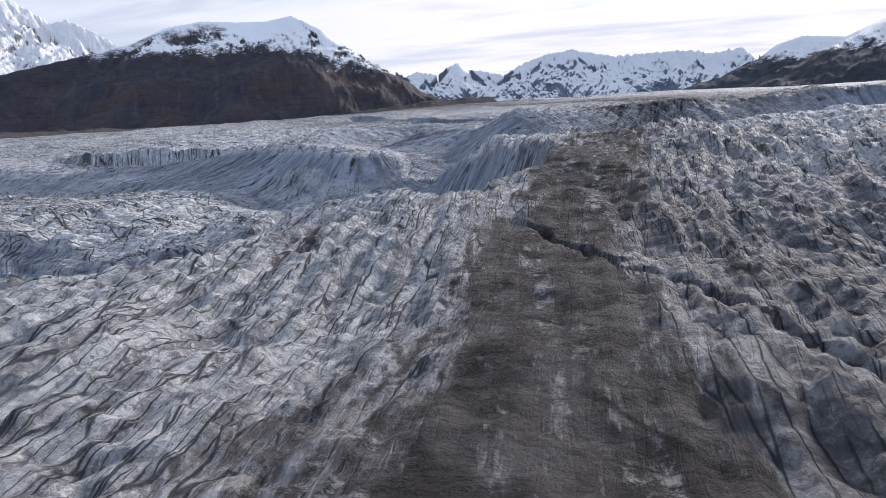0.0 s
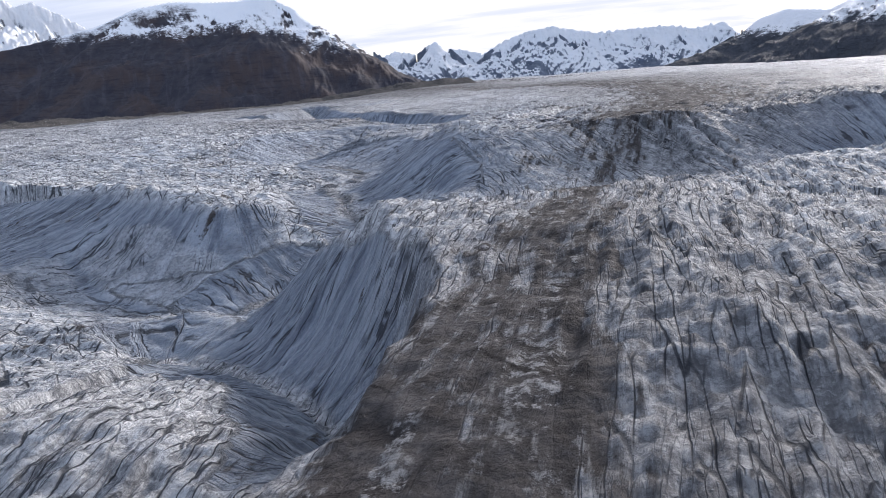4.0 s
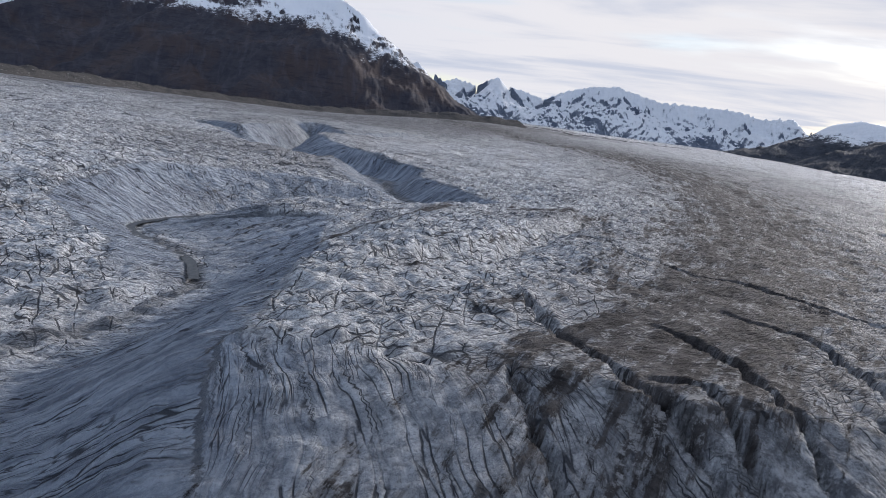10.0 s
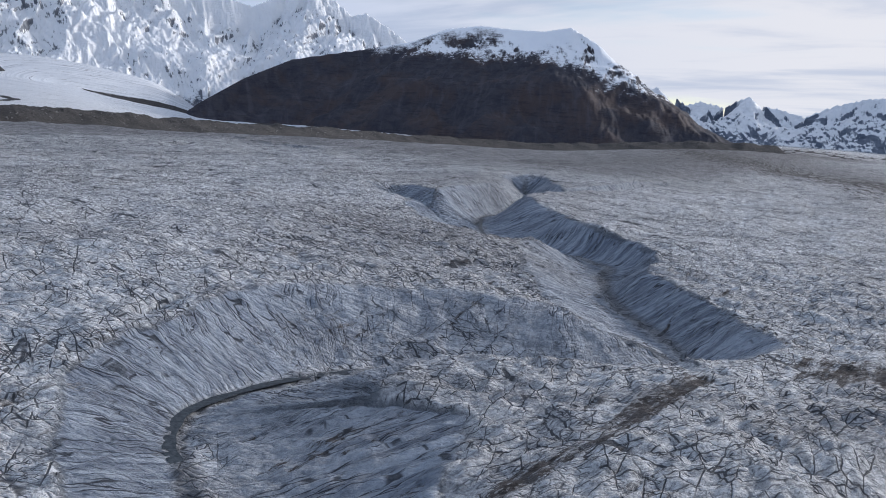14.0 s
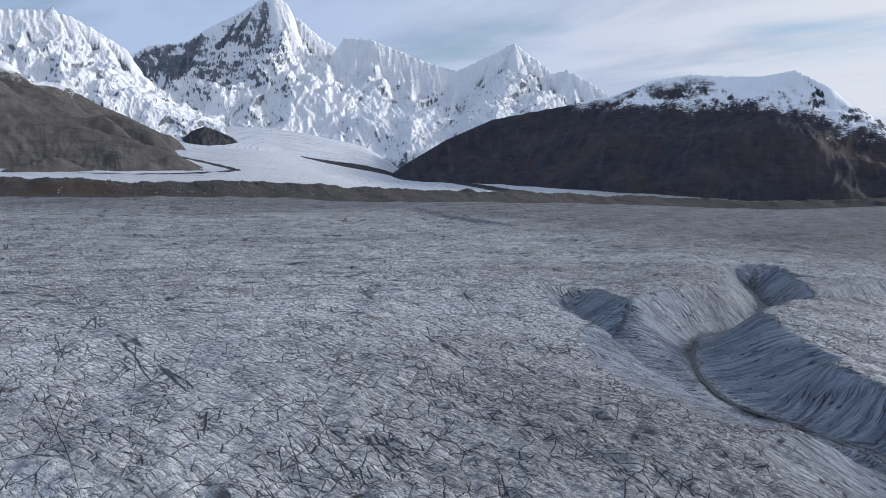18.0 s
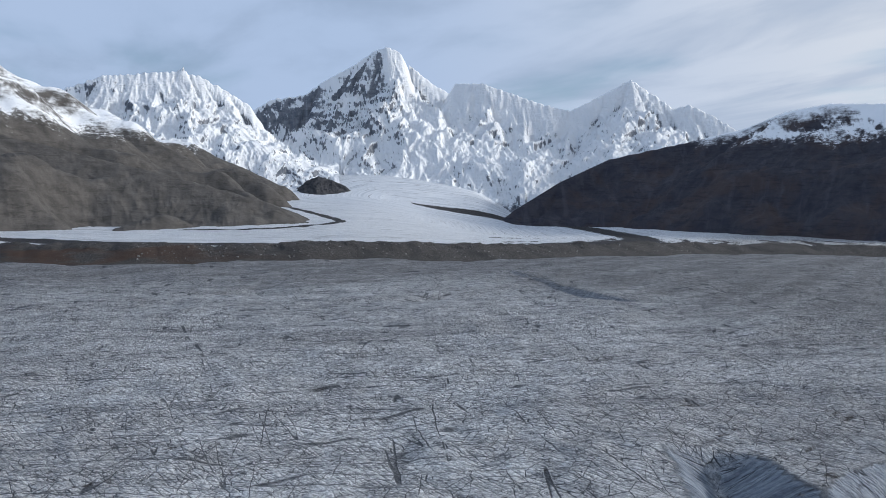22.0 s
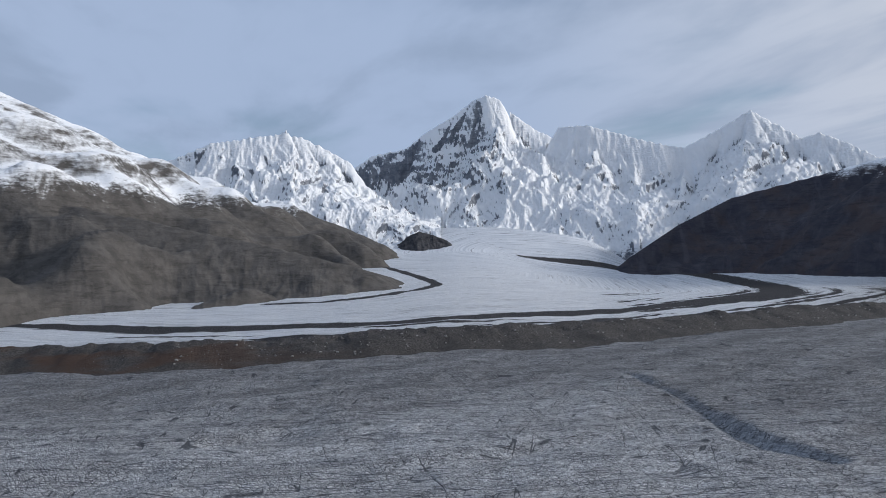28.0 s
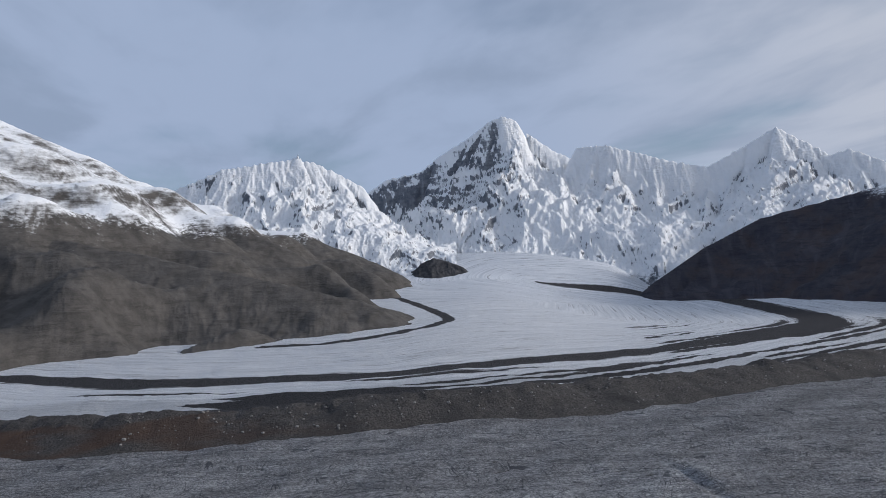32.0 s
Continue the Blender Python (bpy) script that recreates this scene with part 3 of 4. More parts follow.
def relief(x, y):
    """Height of the ice, and the masks that its look hangs on."""
    far = np.hypot(x + 100, y - 300)
    az = np.degrees(np.arctan2(-(x + 100), y - 300))
    # broad shape
    def crest_line(line, n=5):
        near_ = (x > -460) & (x < 60) & (y > -60) & (y < 420)
        got = along(x[near_], y[near_], curve(line, n))
        out = [np.full(x.shape, v) for v in (-500.0, 0.0, -99.0)]
        for full, part in zip(out, (got[0], got[1], *got[2])):
            full[near_] = part
        return out[0], out[1], out[2:]
    up = sum(np.interp(y + k, [-900, 15, 58, 80, 108, 125, 150, 176, 250, 282, 310, 345, 375, 470], [-6, 2.2, 2.9, 4.4, 7.2, 7.2, 6.3, 5.0, 9.0, 9.2, 7.4, 6.8, 5.3, 2.9])
             for k in (-7, 0, 7)) / 3
    west = -4.6 + 6.6 * smooth(285, 390, y) + 5.0 * smooth(-95, -200, x)
    north = up + (west - up) * smooth(-15, -60, x) * smooth(150, 230, y)
    # low ground under the plateau: terraces, a bowl below the western ridge
    rd, rs, (rz,) = crest_line(WEST_RIDGE)
    basin = -7.6 + 4.6 * smooth(-66, -98, x) - 4 * smooth(-150, -230, x)
    wide_s = 30 + 8 * smooth(-60, -110, x)
    drop = np.clip(1 - np.abs(rd) / wide_s, 0, 1)
    basin = basin + np.clip(rz - basin, 0, None) * drop ** 2.3
    td, _, (tz,) = crest_line(TERRACE_RIM)
    basin = np.maximum(basin, tz - np.where(x > -36, 0.27, 0.14) * np.abs(td))
    ridge_n = np.maximum(west, rz - 0.17 * np.abs(rd))
    ground_w = np.where(rd > 0, ridge_n, basin)
    bd0, _, _ = crest_line(BRINK)
    brink = smooth(0, 12, bd0) * (1 - smooth(214, 238, y)) * (x < 40)
    z = north + (ground_w - north) * brink
    z = np.where((x < -30) & (rd > 0), np.maximum(z, (rz - 0.17 * np.abs(rd)) * smooth(330, 240, y) - 9 * smooth(240, 330, y)), z)
    sd0, _, (sz,) = crest_line(SPUR)
    z = np.maximum(z, np.where(y < 190, sz - 0.55 * np.abs(sd0), -99))
    low_step = brink * (rd < 0) * smooth(0.0, 0.18, drop) * (1 - smooth(0.88, 1.0, drop)) * smooth(-36, -46, x)
    z = z + 1.6 * fbm(x / 70, y / 70, 3, 11) * smooth(20, 160, far)
    z = z - 5.5 * np.exp(-(((x + 662) / 13) ** 2 + ((y - 592) / 40) ** 2)) - 3 * np.exp(-(((x + 560) / 10) ** 2 + ((y - 700) / 60) ** 2))
    # rise to the upper basin, dip towards the dark mountain
    w = smooth(50, 63, az) * (az < 178)
    D = np.hypot(x + 280, y - 545)
    rise = np.interp(D, [0, 650, 900, 1300, 1700, 2300, 2900, 3900, 5200], [0, 0, 0, 7, 15, 42, 78, 140, 165])
    z = z + w * rise
    z = z + np.interp(az, [50, 55, 62, 75], [135, 120, 75, 60]) * smooth(2850, 3450, D) * smooth(48, 54, az) * (az < 178)
    z = z - 44 * smooth(500, 2500, far) * smooth(8, 24, az) * (1 - smooth(48, 62, az))
    z = z - 12 * smooth(900, 2500, far) * smooth(-6, -24, az)
    base = z.copy()
    # cut the channels
    wall = np.zeros(x.shape)
    bed = np.zeros(x.shape)
    wu, wv = np.zeros(x.shape), np.zeros(x.shape)
    sharp = np.zeros(x.shape)
    # line, carries water, how steep the left and right banks turn towards the rim, share of bare wall
    channels = ((STREAM, 1, 1.0, 0.85, 1), (STREAM_UP, 1, 1.0, 1.1, 1), (TRENCH, 0, 0.8, 1.0, 1), (CHASM, 0, 0.8, 1.4, 1), (COULOIR, 0, 0.9, 1.0, 1), (BOWL, 0, 1, 1, 0.5),
                (BOWL_WEST, 0, 1, 1, 0.3), (TROUGH, 0, 1, 1, 0), (GULLY, 0, 1, 1, 0.45), (HEAD, 0, 1, 1, 1), (ARM, 0, 1, 1, 0.7))
    for i, (line, stream, steep_l, steep_r, share) in enumerate(channels):
        c = curve(line, 5)
        lo, hi = c[:, :2].min(0) - 70, c[:, :2].max(0) + 70
        box = (x > lo[0]) & (x < hi[0]) & (y > lo[1]) & (y < hi[1])
        xs, ys, zs = x[box], y[box], z[box]
        wob = 1.6 * perlin(xs / 19, ys / 19, 31 + i) + 0.5 * perlin(xs / 6, ys / 6, 131 + i)
        d, s, (f, wl, wr) = along(xs + wob, ys + wob, c)
        width = np.where(d > 0, wl, wr) * (1 + 0.10 * perlin(s / 17, d * 0 + i, 5))
        q = np.clip(np.abs(d) / width, 0, None)
        k = np.clip((q - 0.04) / 0.96, 0, 1) ** np.where(d > 0, steep_l, steep_r)
        g = 0.6 * k + 0.4 * smooth(0, 1.0, k)
        nz = f + (zs - f) * g
        ease = smooth(0, 9, s) * smooth(0, 8, (s.max() if s.size else 0) - s)
        nz = zs + (nz - zs) * ease
        cut = nz < zs - 0.02
        z[box] = np.where(cut, nz, zs)
        steep = np.clip((zs - f) / width, 0, 2)
        wm = np.where(cut, smooth(0.02, 0.16, q) * (1 - smooth(0.94, 1.02, q)), 0) * smooth(0.06, 0.20, steep) * ease * share
        up_ = wm > wall[box]
        wall[box] = np.where(up_, wm, wall[box])
        wu[box], wv[box] = np.where(up_, s + 40 * i, wu[box]), np.where(up_, d, wv[box])
        if stream:
            bed[box] = np.maximum(bed[box], (1 - smooth(1.0, 2.6, np.abs(d))) * ease)
    wall = wall * (1 - 0.75 * np.exp(-((x + 72) / 48) ** 2 - ((y - 398) / 36) ** 2))
    face = low_step * (1 - wall)
    take = face > wall
    wu, wv = np.where(take, rs, wu), np.where(take, rd, wv)
    wall = np.maximum(wall, face)
    # lateral bank of gravel and the banded ice behind it
    bd, bs, _ = along(x, y, curve(BANK, 5))
    ridge = np.exp(-((bd + 8 * perlin(bs / 60, bd * 0, 7)) / 30) ** 2)
    z = z + 3 * ridge
    z = z - 3.5 * smooth(20, 70, bd) * (1 - smooth(250, 420, bd))
    gravel = smooth(-40, -20, bd) * (1 - smooth(60, 110, bd))
    sd, _, (sw,) = along(x, y, curve(STRIPE, 5))
    n1 = 0.5 + 0.5 * perlin(sd / 26, bs / 400, 9)
    gravel = np.maximum(gravel, np.exp(-(sd / (1.5 * sw)) ** 2) * 0.95)
    gravel = np.maximum(gravel, smooth(0.46, 0.60, n1) * smooth(60, 110, bd) * (1 - smooth(170 + 500 * smooth(1250, 1700, y), 300 + 700 * smooth(1250, 1700, y), bd)) * 0.9)
    hd, _, _ = along(x, y, curve(SHORE, 5))
    gravel = np.maximum(gravel, np.exp(-(hd / 16) ** 2) * 0.9)
    behind = smooth(40, 120, bd)
    snow = behind * (0.55 + 0.45 * smooth(1500, 2900, D)) * smooth(30, 44, az) * (az < 178)
    # debris along the medial moraine
    md, ms, _ = along(x, y, curve(MORAINE, 5))
    half = np.interp(ms, [0, 90, 150, 260, 340, 450, 620, 1200, 3000], [5.8, 6.6, 5.8, 6.2, 17, 27, 36, 64, 150])
    md2 = md + 2.2 * perlin(ms / 14, md / 9, 21)
    debris = np.exp(-(md2 / half) ** 2 * 0.8) * np.interp(ms, [0, 120, 185, 260, 330, 600, 1500], [0.95, 0.95, 0.72, 0.76, 0.95, 0.85, 0.6])
    gap = smooth(170, 200, y) * (1 - smooth(240, 262, y)) * (np.abs(x) < 80)
    debris = debris * (1 - 0.42 * gap) * np.interp(y, [250, 300, 700], [1.0, 0.95, 0.9])
    tan = np.exp(-((along(x, y, [(-38, 312), (-33, 346), (-24, 389)])[0]) / 3.4) ** 2)
    debris = np.maximum(debris, 0.62 * tan)
    debris = np.maximum(debris, 0.55 * np.exp(-((x - 2) / 26) ** 2 - ((y - 418) / 15) ** 2))
    debris = debris * (1 - 0.8 * wall * (x < -8))
    line_m = curve(MORAINE, 5)
    far_w = smooth(-60, -360, x)
    flow_u = x - np.interp(y, line_m[:, 1], line_m[:, 0]) * (1 - far_w) - 0.10 * (np.clip(y, -400, 2600) - 450) * far_w
    flow_u = flow_u + (3 * sd - flow_u) * smooth(90, 200, bd)
    wide = np.clip(smooth(-15, -120, x) + smooth(330, 420, y) + 0.25, 0, 1)
    dirt_shade = 0.35 * np.exp(-((md + 10) / 26) ** 2) * (1 - smooth(150, 260, ms)) + np.interp(ms, [0, 260, 330], [0.4, 0.4, 0.85]) * np.exp(-((md + half) / (half * 2.7)) ** 2)
    # darker towards the west
    dirt_shade = np.maximum(dirt_shade, (0.12 + 0.2 * smooth(-330, -620, x)) * smooth(-240, -420, x) * (1 - behind))
    # brownish ground by the canyon, with the canyon's shade painted in
    dirt_shade = np.maximum(dirt_shade, 0.75 * np.exp(-((x + 135) / 85) ** 2 - ((y - 480) / 70) ** 2))
    # a dim patch of shade over the ice, put into the colour
    dirt_shade = np.maximum(dirt_shade, 0.6 * np.exp(-((x + 215) / 90) ** 2 - ((y - 680) / 130) ** 2))
    dirt_shade = np.maximum(dirt_shade, 0.98 * smooth(0, -8, md) * (1 - smooth(70, 115, y)) * smooth(-60, -14, md))
    # darker towards the north, and towards the gravel bank
    dirt_shade = np.maximum(dirt_shade, 0.92 * smooth(640, 960, y) * smooth(-60, -200, x) * (1 - behind))
    dirt_shade = np.maximum(dirt_shade, 0.93 * smooth(-430, -160, bd) * (1 - behind) * (y > -200))
    dirty_bank = smooth(-14, 6, x) * (y < 300) * smooth(75, 45, x)
    dirt_shade = np.maximum(dirt_shade, 0.34 * wall * dirty_bank)
    streaky = 0.5 + 0.5 * np.clip(1.6 * perlin(flow_u / 26 + 0.02 * y, y / 420, 58) + 0.8 * perlin(flow_u / 9, y / 260, 59), -1, 1)
    dirt_shade = dirt_shade * (1 - 0.28 * smooth(-260, -420, x) * (1 - streaky) * (1 - behind))
    ribs = smooth(190, 168, y) * smooth(-48, -30, x)
    return z, dict(ribs=ribs, blue=wall * (1 - 0.8 * dirty_bank), dirt_shade=np.clip(dirt_shade, 0, 1), wall=wall, stream=bed, wall_u=wu, wall_v=wv, gravel=gravel, snow=snow, debris=debris, across=flow_u, down=y + 0.1 * x, wide=wide), base


def roughen(x, y, z, a, near):
    """Ribs along the flow, flutes down the walls, hollows and open cracks, where the mesh is fine enough to hold them."""
    u, v = a["across"], a["down"]
    flatness = 1 - a["wall"]
    silt = 1 - 0.75 * np.clip(a["debris"] * 1.3, 0, 1)
    rib = a["ribs"]
    uw, vw = u + 1.0 * perlin(u / 9, v / 14, 41), v + 1.8 * perlin(u / 11, v / 8, 40)
    c1, c2 = np.abs(perlin(uw / 2.0, vw / 15, 42)), np.abs(perlin(uw / 0.9, vw / 5.5, 43))
    c3 = np.abs(perlin(uw / 5.0, vw / 34, 39))
    xw, yw = x + 1.5 * perlin(x / 7, y / 7, 53), y + 1.5 * perlin(x / 7 + 31, y / 7, 54)
    k1, k2 = np.abs(perlin((xw + 0.3 * yw) / 4.2, (yw - 0.3 * xw) / 3.4, 55)), np.abs(perlin(xw / 1.7, yw / 1.5, 56))
    k3 = np.abs(perlin((xw - 0.4 * yw) / 11, (yw + 0.4 * xw) / 9, 57))
    b1, b2, b3 = (k + (c - k) * rib for k, c in ((k1, c1), (k2, c2), (k3, c3)))
    calm = 0.45 + 0.55 * smooth(-260, -110, x)
    lumps = 0.85 * b1 + 0.45 * b2 + 1.0 * b3 + 0.25 * fbm(x / 1.3, y / 1.3, 2, 44)
    hollows = -np.clip(perlin(x / 6.5, y / 9, 48) - 0.2, 0, 1) * 1.2
    z = z + near * (1 - 0.6 * a["wall"]) * silt * calm * (1.1 * lumps + 0.5 * hollows - 0.5)
    z = z + near * 0.14 * fbm(x / 1.4, y / 1.6, 3, 45)
    # mask of the hollows between lumps, which the material darkens
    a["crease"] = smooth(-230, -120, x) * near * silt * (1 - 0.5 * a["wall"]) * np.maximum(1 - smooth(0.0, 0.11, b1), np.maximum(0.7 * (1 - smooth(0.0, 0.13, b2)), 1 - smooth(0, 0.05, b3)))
    fl = perlin(a["wall_u"] / 2.4 + 0.5 * perlin(a["wall_u"] / 8, a["wall_v"] / 9, 46), a["wall_v"] / 26, 47) \
        + 0.5 * perlin(a["wall_u"] / 1.1, a["wall_v"] / 15, 49)
    z = z + near ** 2 * a["wall"] * 0.16 * smooth(-150, -110, x) * fl
    z = z + (0.7 * fbm(x / 16, y / 16, 3, 50) + 1.1 * perlin(u / 34, v / 190, 51) + 0.5 * perlin(u / 13, v / 90, 52)) * flatness * (1 - 0.9 * a["snow"])
    for line, wide, deep in CREVASSES:
        c = np.array(curve(line, 4))
        lo, hi = c.min(0) - 6, c.max(0) + 6
        box = (x > lo[0]) & (x < hi[0]) & (y > lo[1]) & (y < hi[1])
        d, s, _ = along(x[box] + 1.0 * perlin(x[box] / 3.3, y[box] / 3.3, 60), y[box] + 0.8 * perlin(x[box] / 4.1, y[box] / 4.1, 61), c)
        ends = smooth(0, 4, s) * smooth(0, 4, s.max() - s) if s.size else 0
        z[box] = z[box] - deep * ends * (1 - smooth(0.25 * wide, wide, np.abs(d)))
    return z


CREVASSES = [([(-1, 71), (4.5, 63), (8, 54), (11, 49.5), (13.5, 45), (17, 37), (24, 29)], 0.55, 1.2),
             ([(8, 289), (14, 272), (22, 257), (26, 249), (31, 243), (36, 232)], 0.8, 1.8), ([(21, 347), (41, 333), (57, 316), (70, 307)], 0.8, 1.5),
             ([(27, 276), (34, 271), (37, 262), (39, 254), (42, 244), (48, 230)], 0.9, 2.2), ([(26, 252), (33, 249), (36, 241), (41, 227)], 0.9, 2.0),
             ([(13, 250), (18, 240), (22, 229)], 0.7, 1.4), ([(39, 297), (49, 285), (52, 271), (54, 258), (60, 244)], 0.8, 1.8),
             ([(25, 168), (34, 167), (40, 163), (48, 156), (60, 150)], 0.8, 1.8), ([(-132, 356), (-133, 364), (-133, 372)], 0.9, 2.2)]


def steps(knots):
    """Grid lines whose spacing runs evenly from knot to knot: place, spacing."""
    out = [knots[0][0]]
    k = 0
    while out[-1] < knots[-1][0]:
        p = out[-1]
        while k + 2 < len(knots) and p >= knots[k + 1][0]:
            k += 1
        (a, da), (b, db) = knots[k], knots[k + 1]
        t = min(max((p - a) / (b - a), 0), 1)
        out.append(p + da * (db / da) ** t)
    return np.array(out)


def blur(a, n, axis):
    """Running mean of 2n + 1 cells along one axis."""
    pad = np.take(a, np.clip(np.arange(-n - 1, a.shape[axis] + n), 0, a.shape[axis] - 1), axis)
    c = np.cumsum(pad, axis)
    k = 2 * n + 1
    return (np.take(c, np.arange(k, c.shape[axis]), axis) - np.take(c, np.arange(0, c.shape[axis] - k), axis)) / k


gx = steps([(-5400, 160), (-2400, 26), (-1300, 6.5), (-900, 4.5), (-420, 2.0), (-140, 1.1), (-50, 0.62), (-25, 0.42), (40, 0.42), (70, 0.8), (120, 1.6), (260, 5), (900, 40), (5400, 220)])
gy = steps([(-5400, 300), (-600, 60), (-20, 6), (18, 0.34), (90, 0.38), (190, 0.6), (300, 0.8), (430, 1.1), (620, 1.9), (900, 4.5), (1500, 9), (2500, 45), (5400, 220)])
GX, GY = np.meshgrid(gx, gy)
GZ, masks, _ = relief(GX, GY)
# The melt has rounded the brow where the stream's bank meets the trench.
soft_z = GZ
for _ in range(3):
    soft_z = blur(blur(soft_z, 7, 1), 5, 0)
brow = smooth(-75, -55, GX) * smooth(22, 8, GX) * smooth(165, 185, GY) * smooth(300, 275, GY)
GZ = GZ + brow * (soft_z - GZ)
near_w = np.clip(1.9 - np.maximum(np.gradient(gx)[None, :], np.gradient(gy)[:, None]) / 1.3, 0, 1)
GZ = roughen(GX, GY, GZ, masks, near_w)
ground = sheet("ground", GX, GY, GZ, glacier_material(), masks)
tagged(ground, "weathered grey glacier ice with meltwater canyons, cracks and a dark debris band", "glacier", kind="structure")


# ---- mountains ----
def fall(X, Y, line, slope, base, vary):
    """The highest of the slopes that fall from a ridge's stretches: height, distance to the crest, share of the rise, run."""
    Z = np.full(X.shape, -1e9)
    dist, rel, run = np.zeros(X.shape), np.ones(X.shape), np.zeros(X.shape)
    s0 = 0.0
    for a, c in zip(line[:-1], line[1:]):
        d, s, (zr,) = along(X, Y, [a, c])
        d = np.abs(d) * vary
        if base is None:
            z, r = zr - slope * d, 1.0
        else:
            tall = np.maximum(zr - base, 60)
            z = zr - tall * (1 - np.exp(-slope * d / tall))
            r = np.clip((z - base) / tall, 0, 1) ** 0.7
        take = z > Z
        Z, dist, rel, run = np.where(take, z, Z), np.where(take, d, dist), np.where(take, r, rel), np.where(take, s0 + s, run)
        s0 += math.hypot(c[0] - a[0], c[1] - a[1])
    return Z, dist, rel, run


def mountain(name, eye, ridges, az_range, d_range, n_az, n_d, slope, crag, material, label, seed,
             base=None, jag=0.0, rock=0.2, bare=None, lift=None, ledges=0.0, foot=-60.0):
    """Slopes that fall from ridge lines, cut by spurs and ledges. A ridge node: heading from eye, rise in degrees, distance."""
    az = np.radians(np.linspace(*az_range, n_az))
    dd = np.linspace(0, 1, n_d) ** 0.9 * (d_range[1] - d_range[0]) + d_range[0]
    A, Dm = np.meshgrid(az, dd)
    X, Y = eye[0] - np.sin(A) * Dm, eye[1] + np.cos(A) * Dm
    size, amp = crag
    wx, wy = X + 0.22 * size * fbm(X / size, Y / size, 3, seed), Y + 0.22 * size * fbm(X / size + 9, Y / size, 3, seed + 1)
    su, sv = A * 0.5 * sum(d_range) + 0.5 * (wx - X), Dm + 0.5 * (wy - Y)
    spur = 1 - ridged((su + 0.4 * sv) / (0.6 * size), sv / (1.5 * size), 6, seed + 2, 0.56)
    spur2 = 1 - ridged((su - 0.6 * sv) / (0.5 * size), sv / (1.3 * size), 6, seed + 7, 0.56)
    H, crest = np.full(X.shape, -1e9), None
    for k, ridge in enumerate(ridges):
        line = []
        for a, e, d in ridge:
            r = math.radians(a)
            line.append((eye[0] - math.sin(r) * d, eye[1] + math.cos(r) * d, eye[2] + d * math.tan(math.radians(e))))
        zk, dist, rel, s = fall(X, Y, line, slope, base, 1 + 0.14 * perlin(X / (0.8 * size), Y / (0.8 * size), seed + 3))
        keep = smooth(0, 0.45 * size, dist) if k == 0 else 0.55 + 0.45 * smooth(0, 0.45 * size, dist)
        zk = zk - keep * rel * amp * (spur + 0.6 * spur2) + jag * fbm(s / 24, dist / 40, 3, seed + 77) * (1 - keep)
        zk = zk + ledges * rel * keep * perlin((zk + 0.22 * su) / 30, su / 260 + sv / 400, seed + 9)
        crest = dist if k == 0 else crest
        hi, lo = np.maximum(H, zk), np.minimum(H, zk)
        H = hi + 8.0 * np.log1p(np.exp(np.clip((lo - hi) / 8.0, -40, 0))) * smooth(60, 200, dist) if k else zk
    if base is not None:
        H = H - 170 * (1 - smooth(d_range[0], d_range[0] + 520, Dm))
    H = np.maximum(H, foot)
    dz_d = np.gradient(H, axis=0) / np.gradient(Dm, axis=0)
    dz_a = np.gradient(H, axis=1) / (np.gradient(A, axis=1) * Dm)
    flat = 1 / np.sqrt(1 + dz_d ** 2 + dz_a ** 2)
    seen = (H > foot + 160) & (dz_d > 0)
    flat = flat - 0.7 * blur(blur(flat, 9, 0), 35, 1)
    hold = flat - np.quantile(flat[seen] if seen.any() else flat, rock)
    strip = bare(np.degrees(A), Dm, H) if bare else 0 * X
    hold = hold - strip + 0.30 * (1 - smooth(15, 150, crest)) * (1 - np.clip(18 * strip, 0, 1))
    ob = sheet(name, X, Y, H, material, dict(ridge_s=su / size * 7, ridge_d=sv / size * 1.2, hold=hold,
                                             lift=lift(np.degrees(A), Dm, H) if lift else 0 * X))
    return tagged(ob, label, "mountain", "mountains round the glacier")


EYE_A, EYE_B, EYE_C, EYE_D = (7, 243, 43.5), (-210, 499, 96), (0, 0, 9.3), (17, 101, 24)
# brown scree, its base hues shifted to blue to paint in haze
dark_rock = mountain_material("dark_scree", (0.034, 0.035, 0.048), (0.057, 0.054, 0.063), 335, 80, 1.0, 0.4, 0.08, (0.070, 0.053, 0.051), 4.0)
mountain("dark_mountain", EYE_A,
         [[(53.5, -2.4, 3400), (50.3, 0.0, 3480), (47.3, 1.9, 3680), (43.9, 3.5, 3850), (39, 4.55, 3900), (34.8, 5.5, 3850), (32.3, 6.55, 3780), (29.7, 6.95, 3700),
           (27.1, 6.8, 3650), (25, 6.78, 3550), (23, 7.15, 3480), (21, 6.1, 3420), (18.7, 4.15, 3330), (16.7, 2.2, 3230), (14.6, 0.6, 3140),
           (12.6, -0.9, 3060), (11.2, -2, 3000)],
          [(29.7, 6.7, 3690), (27.5, 3.5, 3250), (26, 0.3, 2850)], [(34.8, 5.2, 3840), (34, 2.6, 3400), (33, 0, 3000)]],
         (9, 57), (2500, 4600), 700, 150, 0.64, (280, 36), dark_rock,
         "dark brown scree mountain with a snow-dusted flat summit", 100, rock=0.20, bare=lambda a, d, h: 0.06 * smooth(26, 29, a),
         lift=lambda a, d, h: 125 * (1 - smooth(18, 26, a)) - 25 * smooth(28, 36, a))
# crag rock paled and blued to carry the haze of distance
snow_rock = mountain_material("snowy_crags", (0.11, 0.125, 0.155), (0.25, 0.26, 0.28), 40, 60, 1.0, 0.3, 0.05)
